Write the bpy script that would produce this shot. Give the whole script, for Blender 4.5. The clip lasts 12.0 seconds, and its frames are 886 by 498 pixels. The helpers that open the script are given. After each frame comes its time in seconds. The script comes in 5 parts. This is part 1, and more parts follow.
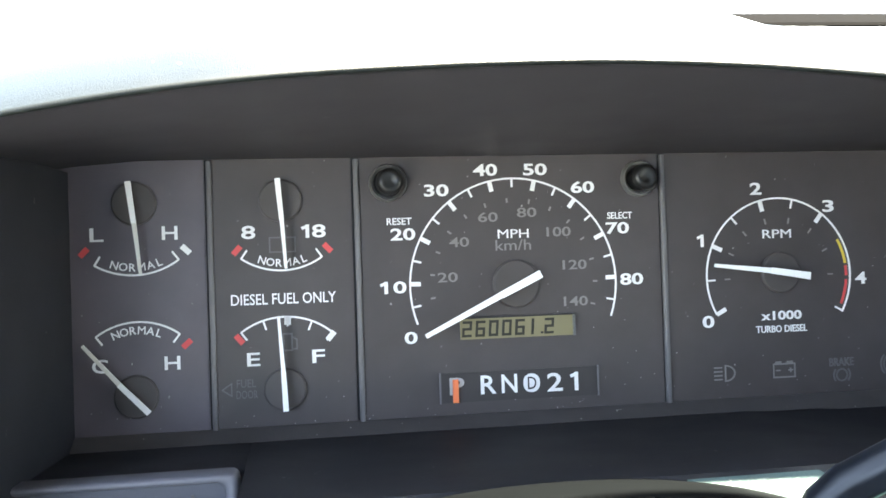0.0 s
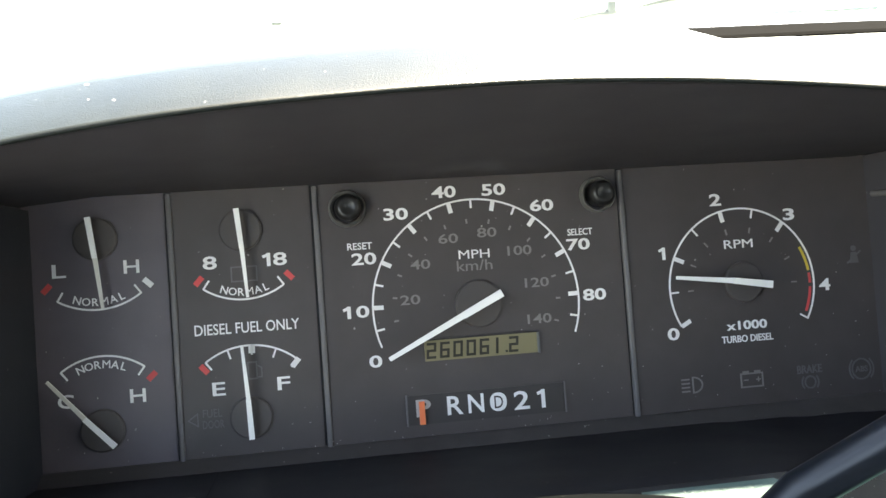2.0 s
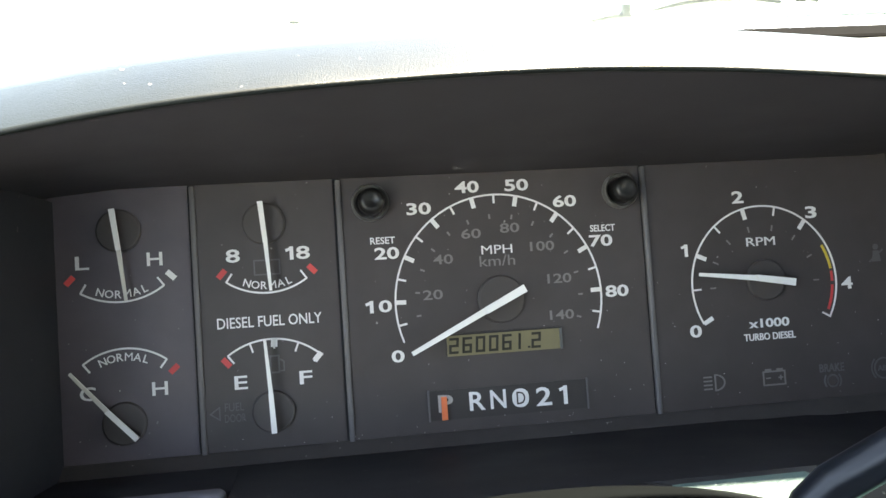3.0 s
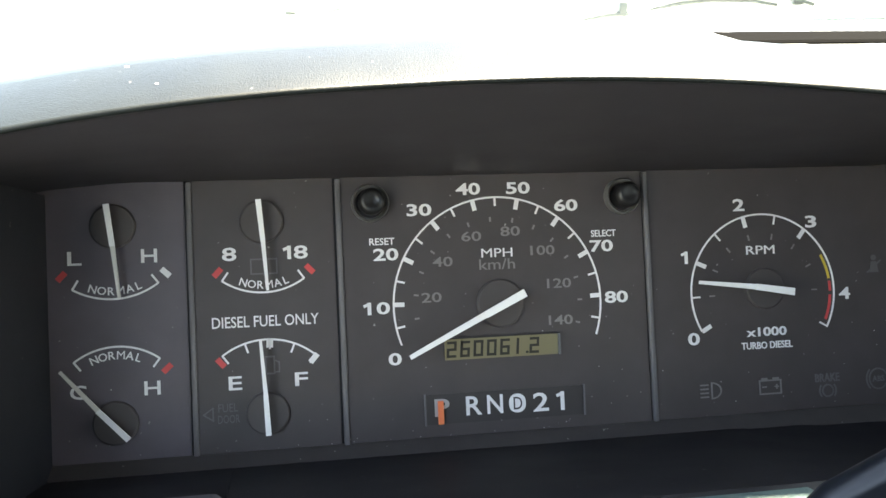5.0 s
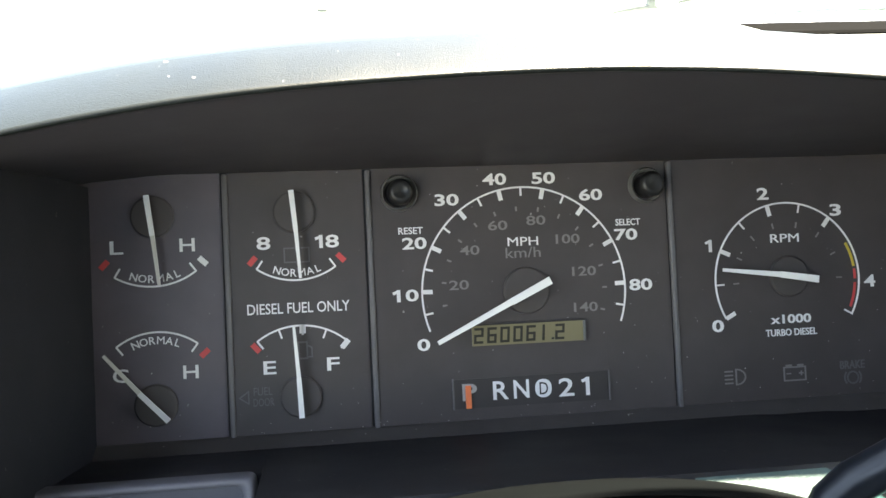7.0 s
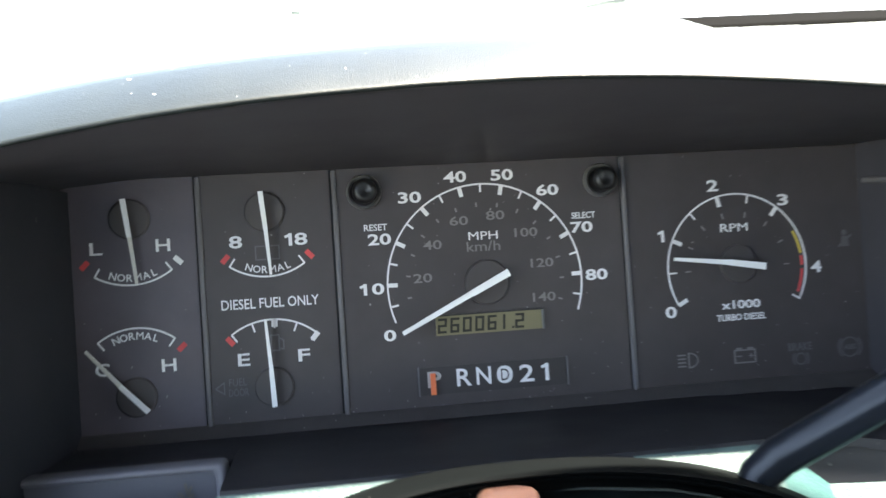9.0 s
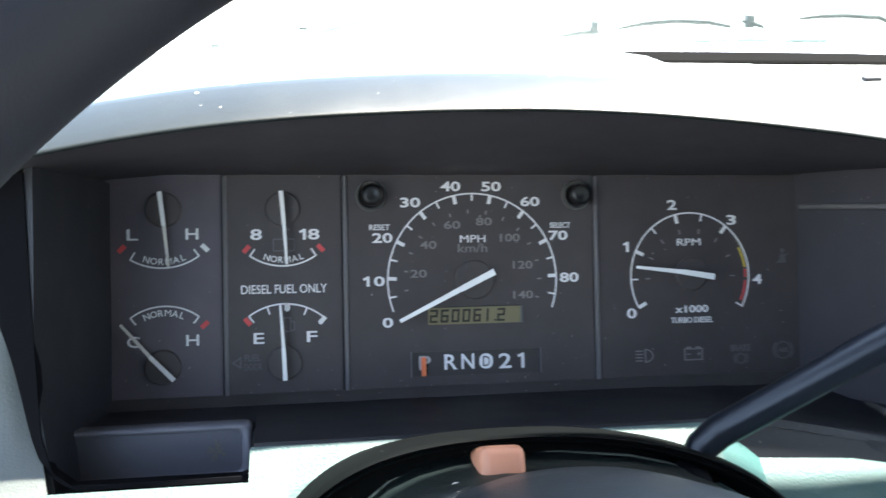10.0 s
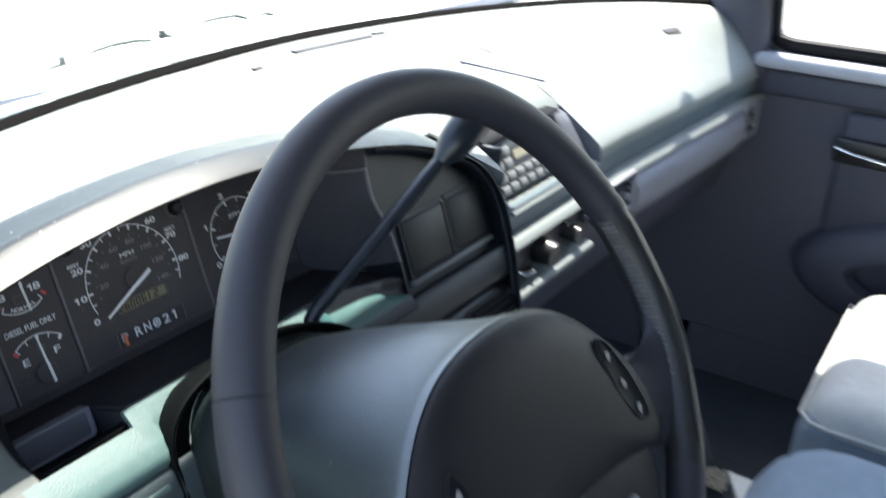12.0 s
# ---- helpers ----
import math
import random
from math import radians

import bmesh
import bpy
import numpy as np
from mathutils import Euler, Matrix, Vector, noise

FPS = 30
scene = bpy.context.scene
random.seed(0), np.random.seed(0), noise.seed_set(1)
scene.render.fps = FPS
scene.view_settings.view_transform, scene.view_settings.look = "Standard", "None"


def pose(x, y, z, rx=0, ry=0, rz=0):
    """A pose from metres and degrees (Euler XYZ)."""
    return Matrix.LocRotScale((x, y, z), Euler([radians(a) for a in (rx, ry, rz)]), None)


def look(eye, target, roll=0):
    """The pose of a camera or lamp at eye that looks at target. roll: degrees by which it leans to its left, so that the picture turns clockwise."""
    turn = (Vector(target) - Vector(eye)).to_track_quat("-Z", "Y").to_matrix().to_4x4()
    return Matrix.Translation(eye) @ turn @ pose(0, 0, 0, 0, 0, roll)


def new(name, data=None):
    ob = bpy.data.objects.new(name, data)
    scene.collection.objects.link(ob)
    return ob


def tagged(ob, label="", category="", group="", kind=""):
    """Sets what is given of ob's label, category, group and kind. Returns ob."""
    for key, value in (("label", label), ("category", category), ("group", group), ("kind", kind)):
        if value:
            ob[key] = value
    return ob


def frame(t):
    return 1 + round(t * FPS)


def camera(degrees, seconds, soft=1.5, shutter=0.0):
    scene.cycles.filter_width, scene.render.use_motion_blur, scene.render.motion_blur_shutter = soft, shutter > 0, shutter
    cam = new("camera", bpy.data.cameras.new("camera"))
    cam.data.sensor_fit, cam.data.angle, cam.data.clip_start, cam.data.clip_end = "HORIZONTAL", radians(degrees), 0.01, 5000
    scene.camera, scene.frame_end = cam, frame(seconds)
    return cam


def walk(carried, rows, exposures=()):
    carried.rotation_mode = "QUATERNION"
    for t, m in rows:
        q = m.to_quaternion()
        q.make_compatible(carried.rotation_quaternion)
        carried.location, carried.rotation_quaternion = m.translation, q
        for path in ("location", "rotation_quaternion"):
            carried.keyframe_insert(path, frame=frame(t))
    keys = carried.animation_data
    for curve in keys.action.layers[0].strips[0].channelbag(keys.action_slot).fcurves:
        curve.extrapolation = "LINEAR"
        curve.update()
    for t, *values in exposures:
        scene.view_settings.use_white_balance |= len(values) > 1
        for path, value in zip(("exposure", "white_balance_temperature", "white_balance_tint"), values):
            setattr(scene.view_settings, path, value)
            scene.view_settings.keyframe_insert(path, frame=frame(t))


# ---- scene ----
cam = camera(52.7, 12.0, shutter=0.5)
PATH = [
    (0, (-0.0836, -0.3171, 0.7759), (0.0765, 0.6147, 0.4502), 1.45),
    (0.5, (-0.0787, -0.3221, 0.7836), (0.0791, 0.6080, 0.4518), 0.42),
    (1, (-0.0670, -0.3288, 0.7830), (0.0226, 0.6167, 0.4698), -1.48),
    (1.5, (-0.0667, -0.3247, 0.7783), (0.0845, 0.6157, 0.4737), -0.92),
    (2, (-0.0669, -0.3225, 0.7767), (0.0881, 0.6182, 0.4749), -0.90),
    (2.5, (-0.0743, -0.3230, 0.7708), (0.0797, 0.6218, 0.4817), -0.65),
    (4.5, (-0.0777, -0.3159, 0.7732), (0.0903, 0.6226, 0.4716), 0.23),
    (5, (-0.0829, -0.3147, 0.7749), (0.0955, 0.6211, 0.4710), 1.14),
    (5.5, (-0.0790, -0.3105, 0.7715), (0.1075, 0.6204, 0.4576), 0.59),
    (6, (-0.0776, -0.3121, 0.7743), (0.1007, 0.6211, 0.4622), -0.13),
    (6.5, (-0.0723, -0.3164, 0.7711), (0.0957, 0.6243, 0.4763), -0.99),
    (7, (-0.0818, -0.3248, 0.7748), (0.0584, 0.6162, 0.4670), 0.24),
    (7.2, (-0.0767, -0.3225, 0.7755), (0.0807, 0.6148, 0.4647), -0.25),
    (8.8, (-0.0697, -0.3244, 0.7776), (0.0723, 0.6129, 0.4596), -1.54),
    (9, (-0.0692, -0.3433, 0.7841), (0.0696, 0.5928, 0.4610), -0.80),
    (9.5, (-0.0942, -0.3837, 0.7925), (0.0752, 0.5560, 0.4953), 3.04),
    (10, (-0.0953, -0.3902, 0.7982), (0.0940, 0.5394, 0.4821), 2.80),
    (10.5, (-0.0982, -0.4240, 0.8292), (0.2981, 0.4292, 0.4903), 0.97),
    (10.6, (-0.1105, -0.4300, 0.8369), (0.3252, 0.3964, 0.4802), 0.87),
    (10.8, (-0.1367, -0.4409, 0.8519), (0.3871, 0.3173, 0.4636), 1.58),
    (11, (-0.1768, -0.4591, 0.8865), (0.4056, 0.2560, 0.4998), 1.95),
    (11.2, (-0.2087, -0.4720, 0.9148), (0.4098, 0.2128, 0.5295), 0.69),
    (11.3, (-0.2265, -0.4825, 0.9295), (0.3922, 0.2015, 0.5432), -0.61),
    (11.5, (-0.2649, -0.5018, 0.9515), (0.3571, 0.1739, 0.5560), -1.14),
    (11.7, (-0.3125, -0.5267, 0.9558), (0.3794, 0.0779, 0.5612), 1.13),
    (12, (-0.3917, -0.5211, 0.9620), (0.3803, -0.0378, 0.5490), 2.72),
]
BASE = 3.25
EXPOSURES = [(t, BASE + s, w, 12) for t, s, w in ((0.0, 1.52, 8700), (0.5, 1.85, 8700), (0.7, 1.72, 8700), (1.3, 0.88, 9300), (7.0, 0.77, 9300), (8.8, 0.74, 8600), (9.5, 0.75, 7800), (10.5, 0.2, 7600), (11.3, -0.1, 7600), (12.0, -0.4, 7600))]
walk(cam, [(t, look(eye, target, roll)) for t, eye, target, roll in PATH], EXPOSURES)

# ---- light ----
SUN = Vector((0.36, 0.142, 0.92)).normalized()
world = bpy.data.worlds.new("world")
scene.world = world
world.use_nodes = True
wn = world.node_tree
sky = wn.nodes.new("ShaderNodeTexSky")
sky.sky_type, sky.sun_disc = "NISHITA", False
sky.sun_elevation, sky.sun_rotation = math.asin(SUN.z), math.atan2(SUN.x, SUN.y)
wn.nodes["Background"].inputs["Strength"].default_value = 0.15
wn.links.new(sky.outputs[0], wn.nodes["Background"].inputs["Color"])
sun_data = bpy.data.lights.new("sun", "SUN")
sun_data.energy, sun_data.angle, sun_data.color = 3.2, radians(0.6), (0.90, 0.96, 1.0)
sun = new("sun", sun_data)
sun.matrix_world = look((0, 0, 5), Vector((0, 0, 5)) - SUN)

# ---- materials ----
def material(name, color, rough=0.5, metal=0.0, grain=0.0, grain_size=900.0, vary=0.15, vary_size=40.0, dust=0.0, coat=0.0, spec=0.5):
    m = bpy.data.materials.new(name)
    m.use_nodes = True
    nt = m.node_tree
    b = nt.nodes["Principled BSDF"]
    b.inputs["Roughness"].default_value, b.inputs["Metallic"].default_value = rough, metal
    b.inputs["Coat Weight"].default_value = coat
    b.inputs["Specular IOR Level"].default_value = spec
    tc = nt.nodes.new("ShaderNodeTexCoord")
    n1 = nt.nodes.new("ShaderNodeTexNoise")
    n1.inputs["Scale"].default_value, n1.inputs["Detail"].default_value = vary_size, 5
    nt.links.new(tc.outputs["Object"], n1.inputs["Vector"])
    mix = nt.nodes.new("ShaderNodeMix")
    mix.data_type = "RGBA"
    mix.inputs["A"].default_value = (*[c * (1 - vary) for c in color], 1)
    mix.inputs["B"].default_value = (*[min(1, c * (1 + vary)) for c in color], 1)
    nt.links.new(n1.outputs["Fac"], mix.inputs["Factor"])
    out = mix.outputs["Result"]
    if dust:
        n2 = nt.nodes.new("ShaderNodeTexNoise")
        n2.inputs["Scale"].default_value, n2.inputs["Detail"].default_value = 420, 2
        nt.links.new(tc.outputs["Object"], n2.inputs["Vector"])
        ramp = nt.nodes.new("ShaderNodeValToRGB")
        ramp.color_ramp.elements[0].position, ramp.color_ramp.elements[1].position = 0.735, 0.775
        nt.links.new(n2.outputs["Fac"], ramp.inputs["Fac"])
        scale = nt.nodes.new("ShaderNodeMath")
        scale.operation = "MULTIPLY"
        scale.inputs[1].default_value = dust
        nt.links.new(ramp.outputs["Color"], scale.inputs[0])
        mix2 = nt.nodes.new("ShaderNodeMix")
        mix2.data_type = "RGBA"
        mix2.inputs["B"].default_value = (0.6, 0.6, 0.56, 1)
        nt.links.new(scale.outputs[0], mix2.inputs["Factor"])
        nt.links.new(out, mix2.inputs["A"])
        out = mix2.outputs["Result"]
    nt.links.new(out, b.inputs["Base Color"])
    if grain:
        n3 = nt.nodes.new("ShaderNodeTexNoise")
        n3.inputs["Scale"].default_value, n3.inputs["Detail"].default_value = grain_size, 3
        nt.links.new(tc.outputs["Object"], n3.inputs["Vector"])
        bump = nt.nodes.new("ShaderNodeBump")
        bump.inputs["Strength"].default_value, bump.inputs["Distance"].default_value = grain, 0.0006
        nt.links.new(n3.outputs["Fac"], bump.inputs["Height"])
        nt.links.new(bump.outputs["Normal"], b.inputs["Normal"])
        rr = nt.nodes.new("ShaderNodeMapRange")
        rr.inputs["To Min"].default_value, rr.inputs["To Max"].default_value = max(0, rough - 0.08), min(1, rough + 0.08)
        nt.links.new(n1.outputs["Fac"], rr.inputs["Value"])
        nt.links.new(rr.outputs["Result"], b.inputs["Roughness"])
    return m


PAD = material("dash_vinyl", (0.152, 0.170, 0.162), 0.55, grain=0.5, grain_size=700, dust=0.9)
HOODP = material("hood_grey_green_plastic", (0.0125, 0.0155, 0.0145), 0.36, grain=0.22, grain_size=2200, vary=0.2, vary_size=60, dust=0.9, spec=0.26)
SIDE = material("side_grey_green_plastic", (0.066, 0.075, 0.070), 0.45, grain=0.3, grain_size=1300, vary=0.25, vary_size=50, dust=0.9, spec=0.4)
CREASE = material("crease_slate", (0.075, 0.080, 0.100), 0.6)
CREASE_LINE = material("crease_lavender", (0.20, 0.21, 0.27), 0.6)
TEAL = material("dash_teal_plastic", (0.060, 0.090, 0.105), 0.5, grain=0.4, grain_size=900)
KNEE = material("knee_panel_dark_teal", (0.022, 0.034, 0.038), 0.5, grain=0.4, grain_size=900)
# dust on the shroud's edge, lightened further to carry the sunlight along it
EDGE_LIT_DUST = material("dusty_sunlit_edge", (0.11, 0.125, 0.105), 0.8, vary=0.5, vary_size=300)
COLUMN = material("column_plastic_green_black", (0.0050, 0.0095, 0.0094), 0.45, grain=0.35, grain_size=1000, vary=0.3, vary_size=25, dust=0.7, spec=0.4)
COLLAR = material("collar_green_black", (0.0021, 0.0028, 0.0030), 0.65, vary=0.3, vary_size=30, dust=0.10, spec=0.04)
LEDGE = material("ledge_worn_grey", (0.060, 0.054, 0.054), 0.6, vary=0.25, vary_size=90, dust=0.5)
POD = material("dark_slate_plastic", (0.0095, 0.0120, 0.0160), 0.45, grain=0.10, grain_size=2000, dust=0.10, spec=0.22)
BEZEL = material("black_bezel_plastic", (0.031, 0.0275, 0.030), 0.5, grain=0.10, grain_size=2200, dust=0.10, spec=0.35)
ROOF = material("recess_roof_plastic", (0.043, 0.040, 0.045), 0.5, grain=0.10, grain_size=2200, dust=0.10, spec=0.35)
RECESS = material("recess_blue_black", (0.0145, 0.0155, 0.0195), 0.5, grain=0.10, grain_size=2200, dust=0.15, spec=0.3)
PLATE_RIM = material("switch_plate_rim", (0.120, 0.118, 0.135), 0.45, vary=0.15, dust=0.1, spec=0.4)
PLATE = material("switch_plate_navy", (0.076, 0.076, 0.090), 0.5, grain=0.08, grain_size=2000, vary=0.15, dust=0.1, spec=0.3)
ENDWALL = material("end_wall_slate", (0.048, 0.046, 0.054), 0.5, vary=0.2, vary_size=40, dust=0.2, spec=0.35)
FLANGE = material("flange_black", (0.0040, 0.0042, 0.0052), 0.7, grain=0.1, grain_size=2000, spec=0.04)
BLANK = material("blank_plate_black", (0.0095, 0.0105, 0.0110), 0.48, vary=0.2, vary_size=30, spec=0.22)
FACE = material("gauge_face_black", (0.052, 0.0435, 0.0445), 0.55, vary=0.25, vary_size=60, dust=0.4)
# gauge black lifted towards blue: the reflection over the left panel is painted in
FACE_VEIL = material("gauge_face_reflection_veil", (0.086, 0.072, 0.085), 0.5, vary=0.25, vary_size=60, dust=0.35)
HUBCAP = material("needle_hub_black", (0.058, 0.050, 0.050), 0.6)
GEARWIN = material("gear_window_black", (0.036, 0.031, 0.031), 0.55, vary=0.15)
KNOB_RING = material("knob_collar_grey", (0.11, 0.108, 0.104), 0.35, vary=0.1)
RIDGE = material("divider_grey", (0.125, 0.118, 0.122), 0.55, vary=0.2)
GLOSS = material("gloss_black", (0.010, 0.010, 0.011), 0.38)
WHITE = material("white_print", (0.76, 0.75, 0.75), 0.6, vary=0.05)
NEEDLE = material("needle_white", (0.80, 0.80, 0.79), 0.5, vary=0.04)
# dimmer copy of the needle white: shade on two arms is put into the colour
NEEDLE_DIM = material("needle_shaded_white", (0.62, 0.60, 0.55), 0.5, vary=0.06)
GREY = material("dim_grey_print", (0.19, 0.18, 0.175), 0.6, vary=0.1)
DULL_WHITE = material("dull_white_print", (0.40, 0.39, 0.385), 0.6, vary=0.1)
GHOST = material("unlit_telltale_print", (0.105, 0.102, 0.105), 0.6, vary=0.1)
FAINT = material("faint_brown_print", (0.105, 0.098, 0.088), 0.6, vary=0.1, spec=0.15)
RED = material("red_print", (0.62, 0.07, 0.07), 0.6, vary=0.08)
YELLOW = material("yellow_print", (0.62, 0.45, 0.07), 0.6, vary=0.08)
ORANGE = material("orange_pointer", (0.85, 0.20, 0.08), 0.5, vary=0.06)
LCD = material("lcd_glass_olive", (0.19, 0.165, 0.095), 0.35, vary=0.08)
LCD_INK = material("lcd_segment", (0.018, 0.017, 0.012), 0.5)
LEATHER = material("black_leather", (0.010, 0.010, 0.0155), 0.58, grain=0.10, grain_size=1800, vary=0.25, vary_size=25, spec=0.48)
LEATHER_WORN = material("worn_leather", (0.013, 0.013, 0.014), 0.42, grain=0.7, grain_size=500, vary=0.4, vary_size=80, spec=0.35)
SHROUD = material("column_plastic_navy", (0.0070, 0.0125, 0.0158), 0.37, grain=0.35, grain_size=1000, vary=0.3, vary_size=25, dust=0.35, spec=0.95)
SHROUD.node_tree.nodes["Principled BSDF"].inputs["IOR"].default_value = 1.62
LEVER = material("lever_steel_blue", (0.006, 0.009, 0.014), 0.33, vary=0.15, spec=0.42)
AIRBAG = material("airbag_pad_black", (0.0098, 0.0084, 0.0092), 0.55, grain=0.3, grain_size=1500, vary=0.4, vary_size=40, spec=0.22)
LACING = material("worn_grey_lacing", (0.075, 0.070, 0.072), 0.6, vary=0.5, vary_size=120)
RUBBER = material("black_rubber", (0.0038, 0.0042, 0.0055), 0.65, spec=0.14)
DUST_FLAKE = material("dust_pale", (0.42, 0.41, 0.39), 0.9, vary=0.2)
SEAL = material("windscreen_seal_rubber", (0.0028, 0.0027, 0.0024), 0.85, vary=0.2, spec=0.03)
HAZARD = material("hazard_button_coral", (0.37, 0.165, 0.105), 0.5, vary=0.12, spec=0.25)
DOORMAT = material("door_panel_slate", (0.036, 0.038, 0.057), 0.6, grain=0.4, grain_size=800, vary=0.15)
# door slate raised to pale: the lit streak on the ledge is in this colour
BELT = material("door_ledge_sunlit_slate", (0.30, 0.31, 0.35), 0.45, grain=0.3, grain_size=900)
LILAC = material("passenger_pad_grey", (0.16, 0.163, 0.19), 0.5, grain=0.4, grain_size=800)
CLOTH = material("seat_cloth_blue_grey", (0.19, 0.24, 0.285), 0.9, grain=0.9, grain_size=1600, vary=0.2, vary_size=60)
# one shelf, two tones: sunlight is put into the turquoise and the dusty pale grey
SHELF = material("shelf_sunlit_teal", (0.015, 0.070, 0.065), 0.5, grain=0.4, grain_size=900, vary=0.15, dust=0.18)
SHELF_PALE = material("shelf_dusty_sunlit_grey", (0.052, 0.098, 0.093), 0.5, grain=0.4, grain_size=900, vary=0.2, dust=0.3)
# blue-grey seat cloth made paler: sunlight on the cushion is put into the colour
SEAT_TOP = material("seat_cloth_sunlit_pale", (0.46, 0.48, 0.46), 0.9, grain=0.8, grain_size=1600, vary=0.15, vary_size=60)
CARPET = material("floor_carpet", (0.03, 0.04, 0.055), 0.95, grain=1.0, grain_size=600, vary=0.3)
CHROME = material("chrome", (0.7, 0.7, 0.7), 0.15, metal=1.0, vary=0.05)
BUTTON = material("radio_button_grey", (0.105, 0.110, 0.112), 0.45, vary=0.1)
PAINT = material("white_truck_paint", (0.75, 0.76, 0.75), 0.3, coat=0.5, vary=0.04)
COWL = material("cowl_grey_green", (0.42, 0.50, 0.46), 0.6, vary=0.2)
WIPER = material("wiper_dark_green_grey", (0.13, 0.145, 0.135), 0.6, vary=0.3)
HEADLINER = material("headliner_grey", (0.16, 0.17, 0.19), 0.9, grain=0.3)
PAPER = material("crumpled_paper", (0.26, 0.255, 0.22), 0.8, vary=0.1)
GROUND = material("dry_ground", (0.16, 0.16, 0.155), 0.9, vary=0.3, vary_size=3)
GLASS = bpy.data.materials.new("window_glass")
GLASS.use_nodes = True
gnt = GLASS.node_tree
gnt.nodes.remove(gnt.nodes["Principled BSDF"])
g_clear, g_gloss, g_mix = (gnt.nodes.new(k) for k in ("ShaderNodeBsdfTransparent", "ShaderNodeBsdfGlossy", "ShaderNodeMixShader"))
g_clear.inputs["Color"].default_value = (0.93, 0.97, 0.95, 1)
g_gloss.inputs["Roughness"].default_value = 0.02
g_mix.inputs["Fac"].default_value = 0.04
gnt.links.new(g_clear.outputs[0], g_mix.inputs[1])
gnt.links.new(g_gloss.outputs[0], g_mix.inputs[2])
gnt.links.new(g_mix.outputs[0], gnt.nodes["Material Output"].inputs["Surface"])

# ---- building helpers ----
TILT, RAISE = 20.0, 0.65
FACE_FRAME = pose(0, 0, RAISE, -TILT, 0, 0)  # gauge face: x right, -y towards the driver, z up the face


def smooth(bm, on=True):
    """Shade smooth, with edges past 65 degrees kept sharp."""
    for f in bm.faces:
        f.smooth = on
    bm.normal_update()
    for e in bm.edges:
        if len(e.link_faces) == 2 and e.calc_face_angle(0.0) > radians(65):
            e.smooth = False
    return bm


def mesh_of(bm, mat, name):
    me = bpy.data.meshes.new(name)
    bm.normal_update()
    bm.to_mesh(me)
    bm.free()
    me.materials.append(mat)
    return me


def part(name, bm, mat, parent=None, label=""):
    ob = new(name, bm if isinstance(bm, bpy.types.Mesh) else mesh_of(bm, mat, name))
    if parent is not None:
        ob.parent = parent
    return tagged(ob, label) if label else ob


def thing(name, m, label, category, group="", kind=""):
    ob = new(name)
    ob.empty_display_size = 0.05
    ob.matrix_world = m
    return tagged(ob, label, category, group, kind)


def box(x0, x1, y0, y1, z0, z1, bevel=0.0, seg=2, bm=None):
    own = bm is None
    bm = bmesh.new() if own else bm
    r = bmesh.ops.create_cube(bm, size=1)
    bmesh.ops.transform(bm, verts=r["verts"], matrix=Matrix.Translation(((x0 + x1) / 2, (y0 + y1) / 2, (z0 + z1) / 2)) @ Matrix.Diagonal((x1 - x0, y1 - y0, z1 - z0, 1)))
    if bevel:
        edges = list({e for v in r["verts"] for e in v.link_edges})
        bmesh.ops.bevel(bm, geom=edges, offset=bevel, segments=seg, affect="EDGES", profile=0.5)
    return bm


def rod(p, q, r0, r1=None, n=16, bm=None):
    bm = bm or bmesh.new()
    p, q = Vector(p), Vector(q)
    r = bmesh.ops.create_cone(bm, cap_ends=True, segments=n, radius1=r0, radius2=r0 if r1 is None else r1, depth=(q - p).length)
    m = Matrix.Translation((p + q) / 2) @ (q - p).to_track_quat("Z", "Y").to_matrix().to_4x4()
    bmesh.ops.transform(bm, verts=r["verts"], matrix=m)
    return bm


def loft(rings, closed=True, cap=False, bm=None):
    """Skin between rings of points with equal counts."""
    bm = bm or bmesh.new()
    vs = [[bm.verts.new(p) for p in ring] for ring in rings]
    n = len(vs[0])
    for a, b in zip(vs, vs[1:]):
        for i in range(n if closed else n - 1):
            j = (i + 1) % n
            bm.faces.new((a[i], a[j], b[j], b[i]))
    if cap:
        bm.faces.new(vs[0][::-1])
        bm.faces.new(vs[-1])
    bmesh.ops.recalc_face_normals(bm, faces=bm.faces)
    return bm


def sheet(rings, thick, bm=None):
    """An open loft given a thickness along its normals."""
    bm = loft(rings, closed=False, bm=bm)
    bm.normal_update()
    bmesh.ops.solidify(bm, geom=bm.faces[:], thickness=thick)
    return bm


def tube(points, radius, n=12, bm=None, ends=True):
    bm = bm or bmesh.new()
    pts = [Vector(p) for p in points]
    radii = radius if isinstance(radius, (list, tuple)) else [radius] * len(pts)
    rings = []
    for i, p in enumerate(pts):
        d = (pts[min(i + 1, len(pts) - 1)] - pts[max(i - 1, 0)]).normalized()
        side = d.cross(Vector((0, 0, 1)) if abs(d.z) < 0.9 else Vector((1, 0, 0))).normalized()
        up = side.cross(d)
        rings.append([p + radii[i] * (math.cos(a) * side + math.sin(a) * up) for a in (2 * math.pi * k / n for k in range(n))])
    return loft(rings, cap=ends, bm=bm)


def plate(outline, y0, y1, bm=None):
    """A flat piece in the face's plane: outline of (x, z), from depth y0 to y1."""
    bm = bm or bmesh.new()
    return loft([[(x, y0, z) for x, z in outline], [(x, y1, z) for x, z in outline]], cap=True, bm=bm)


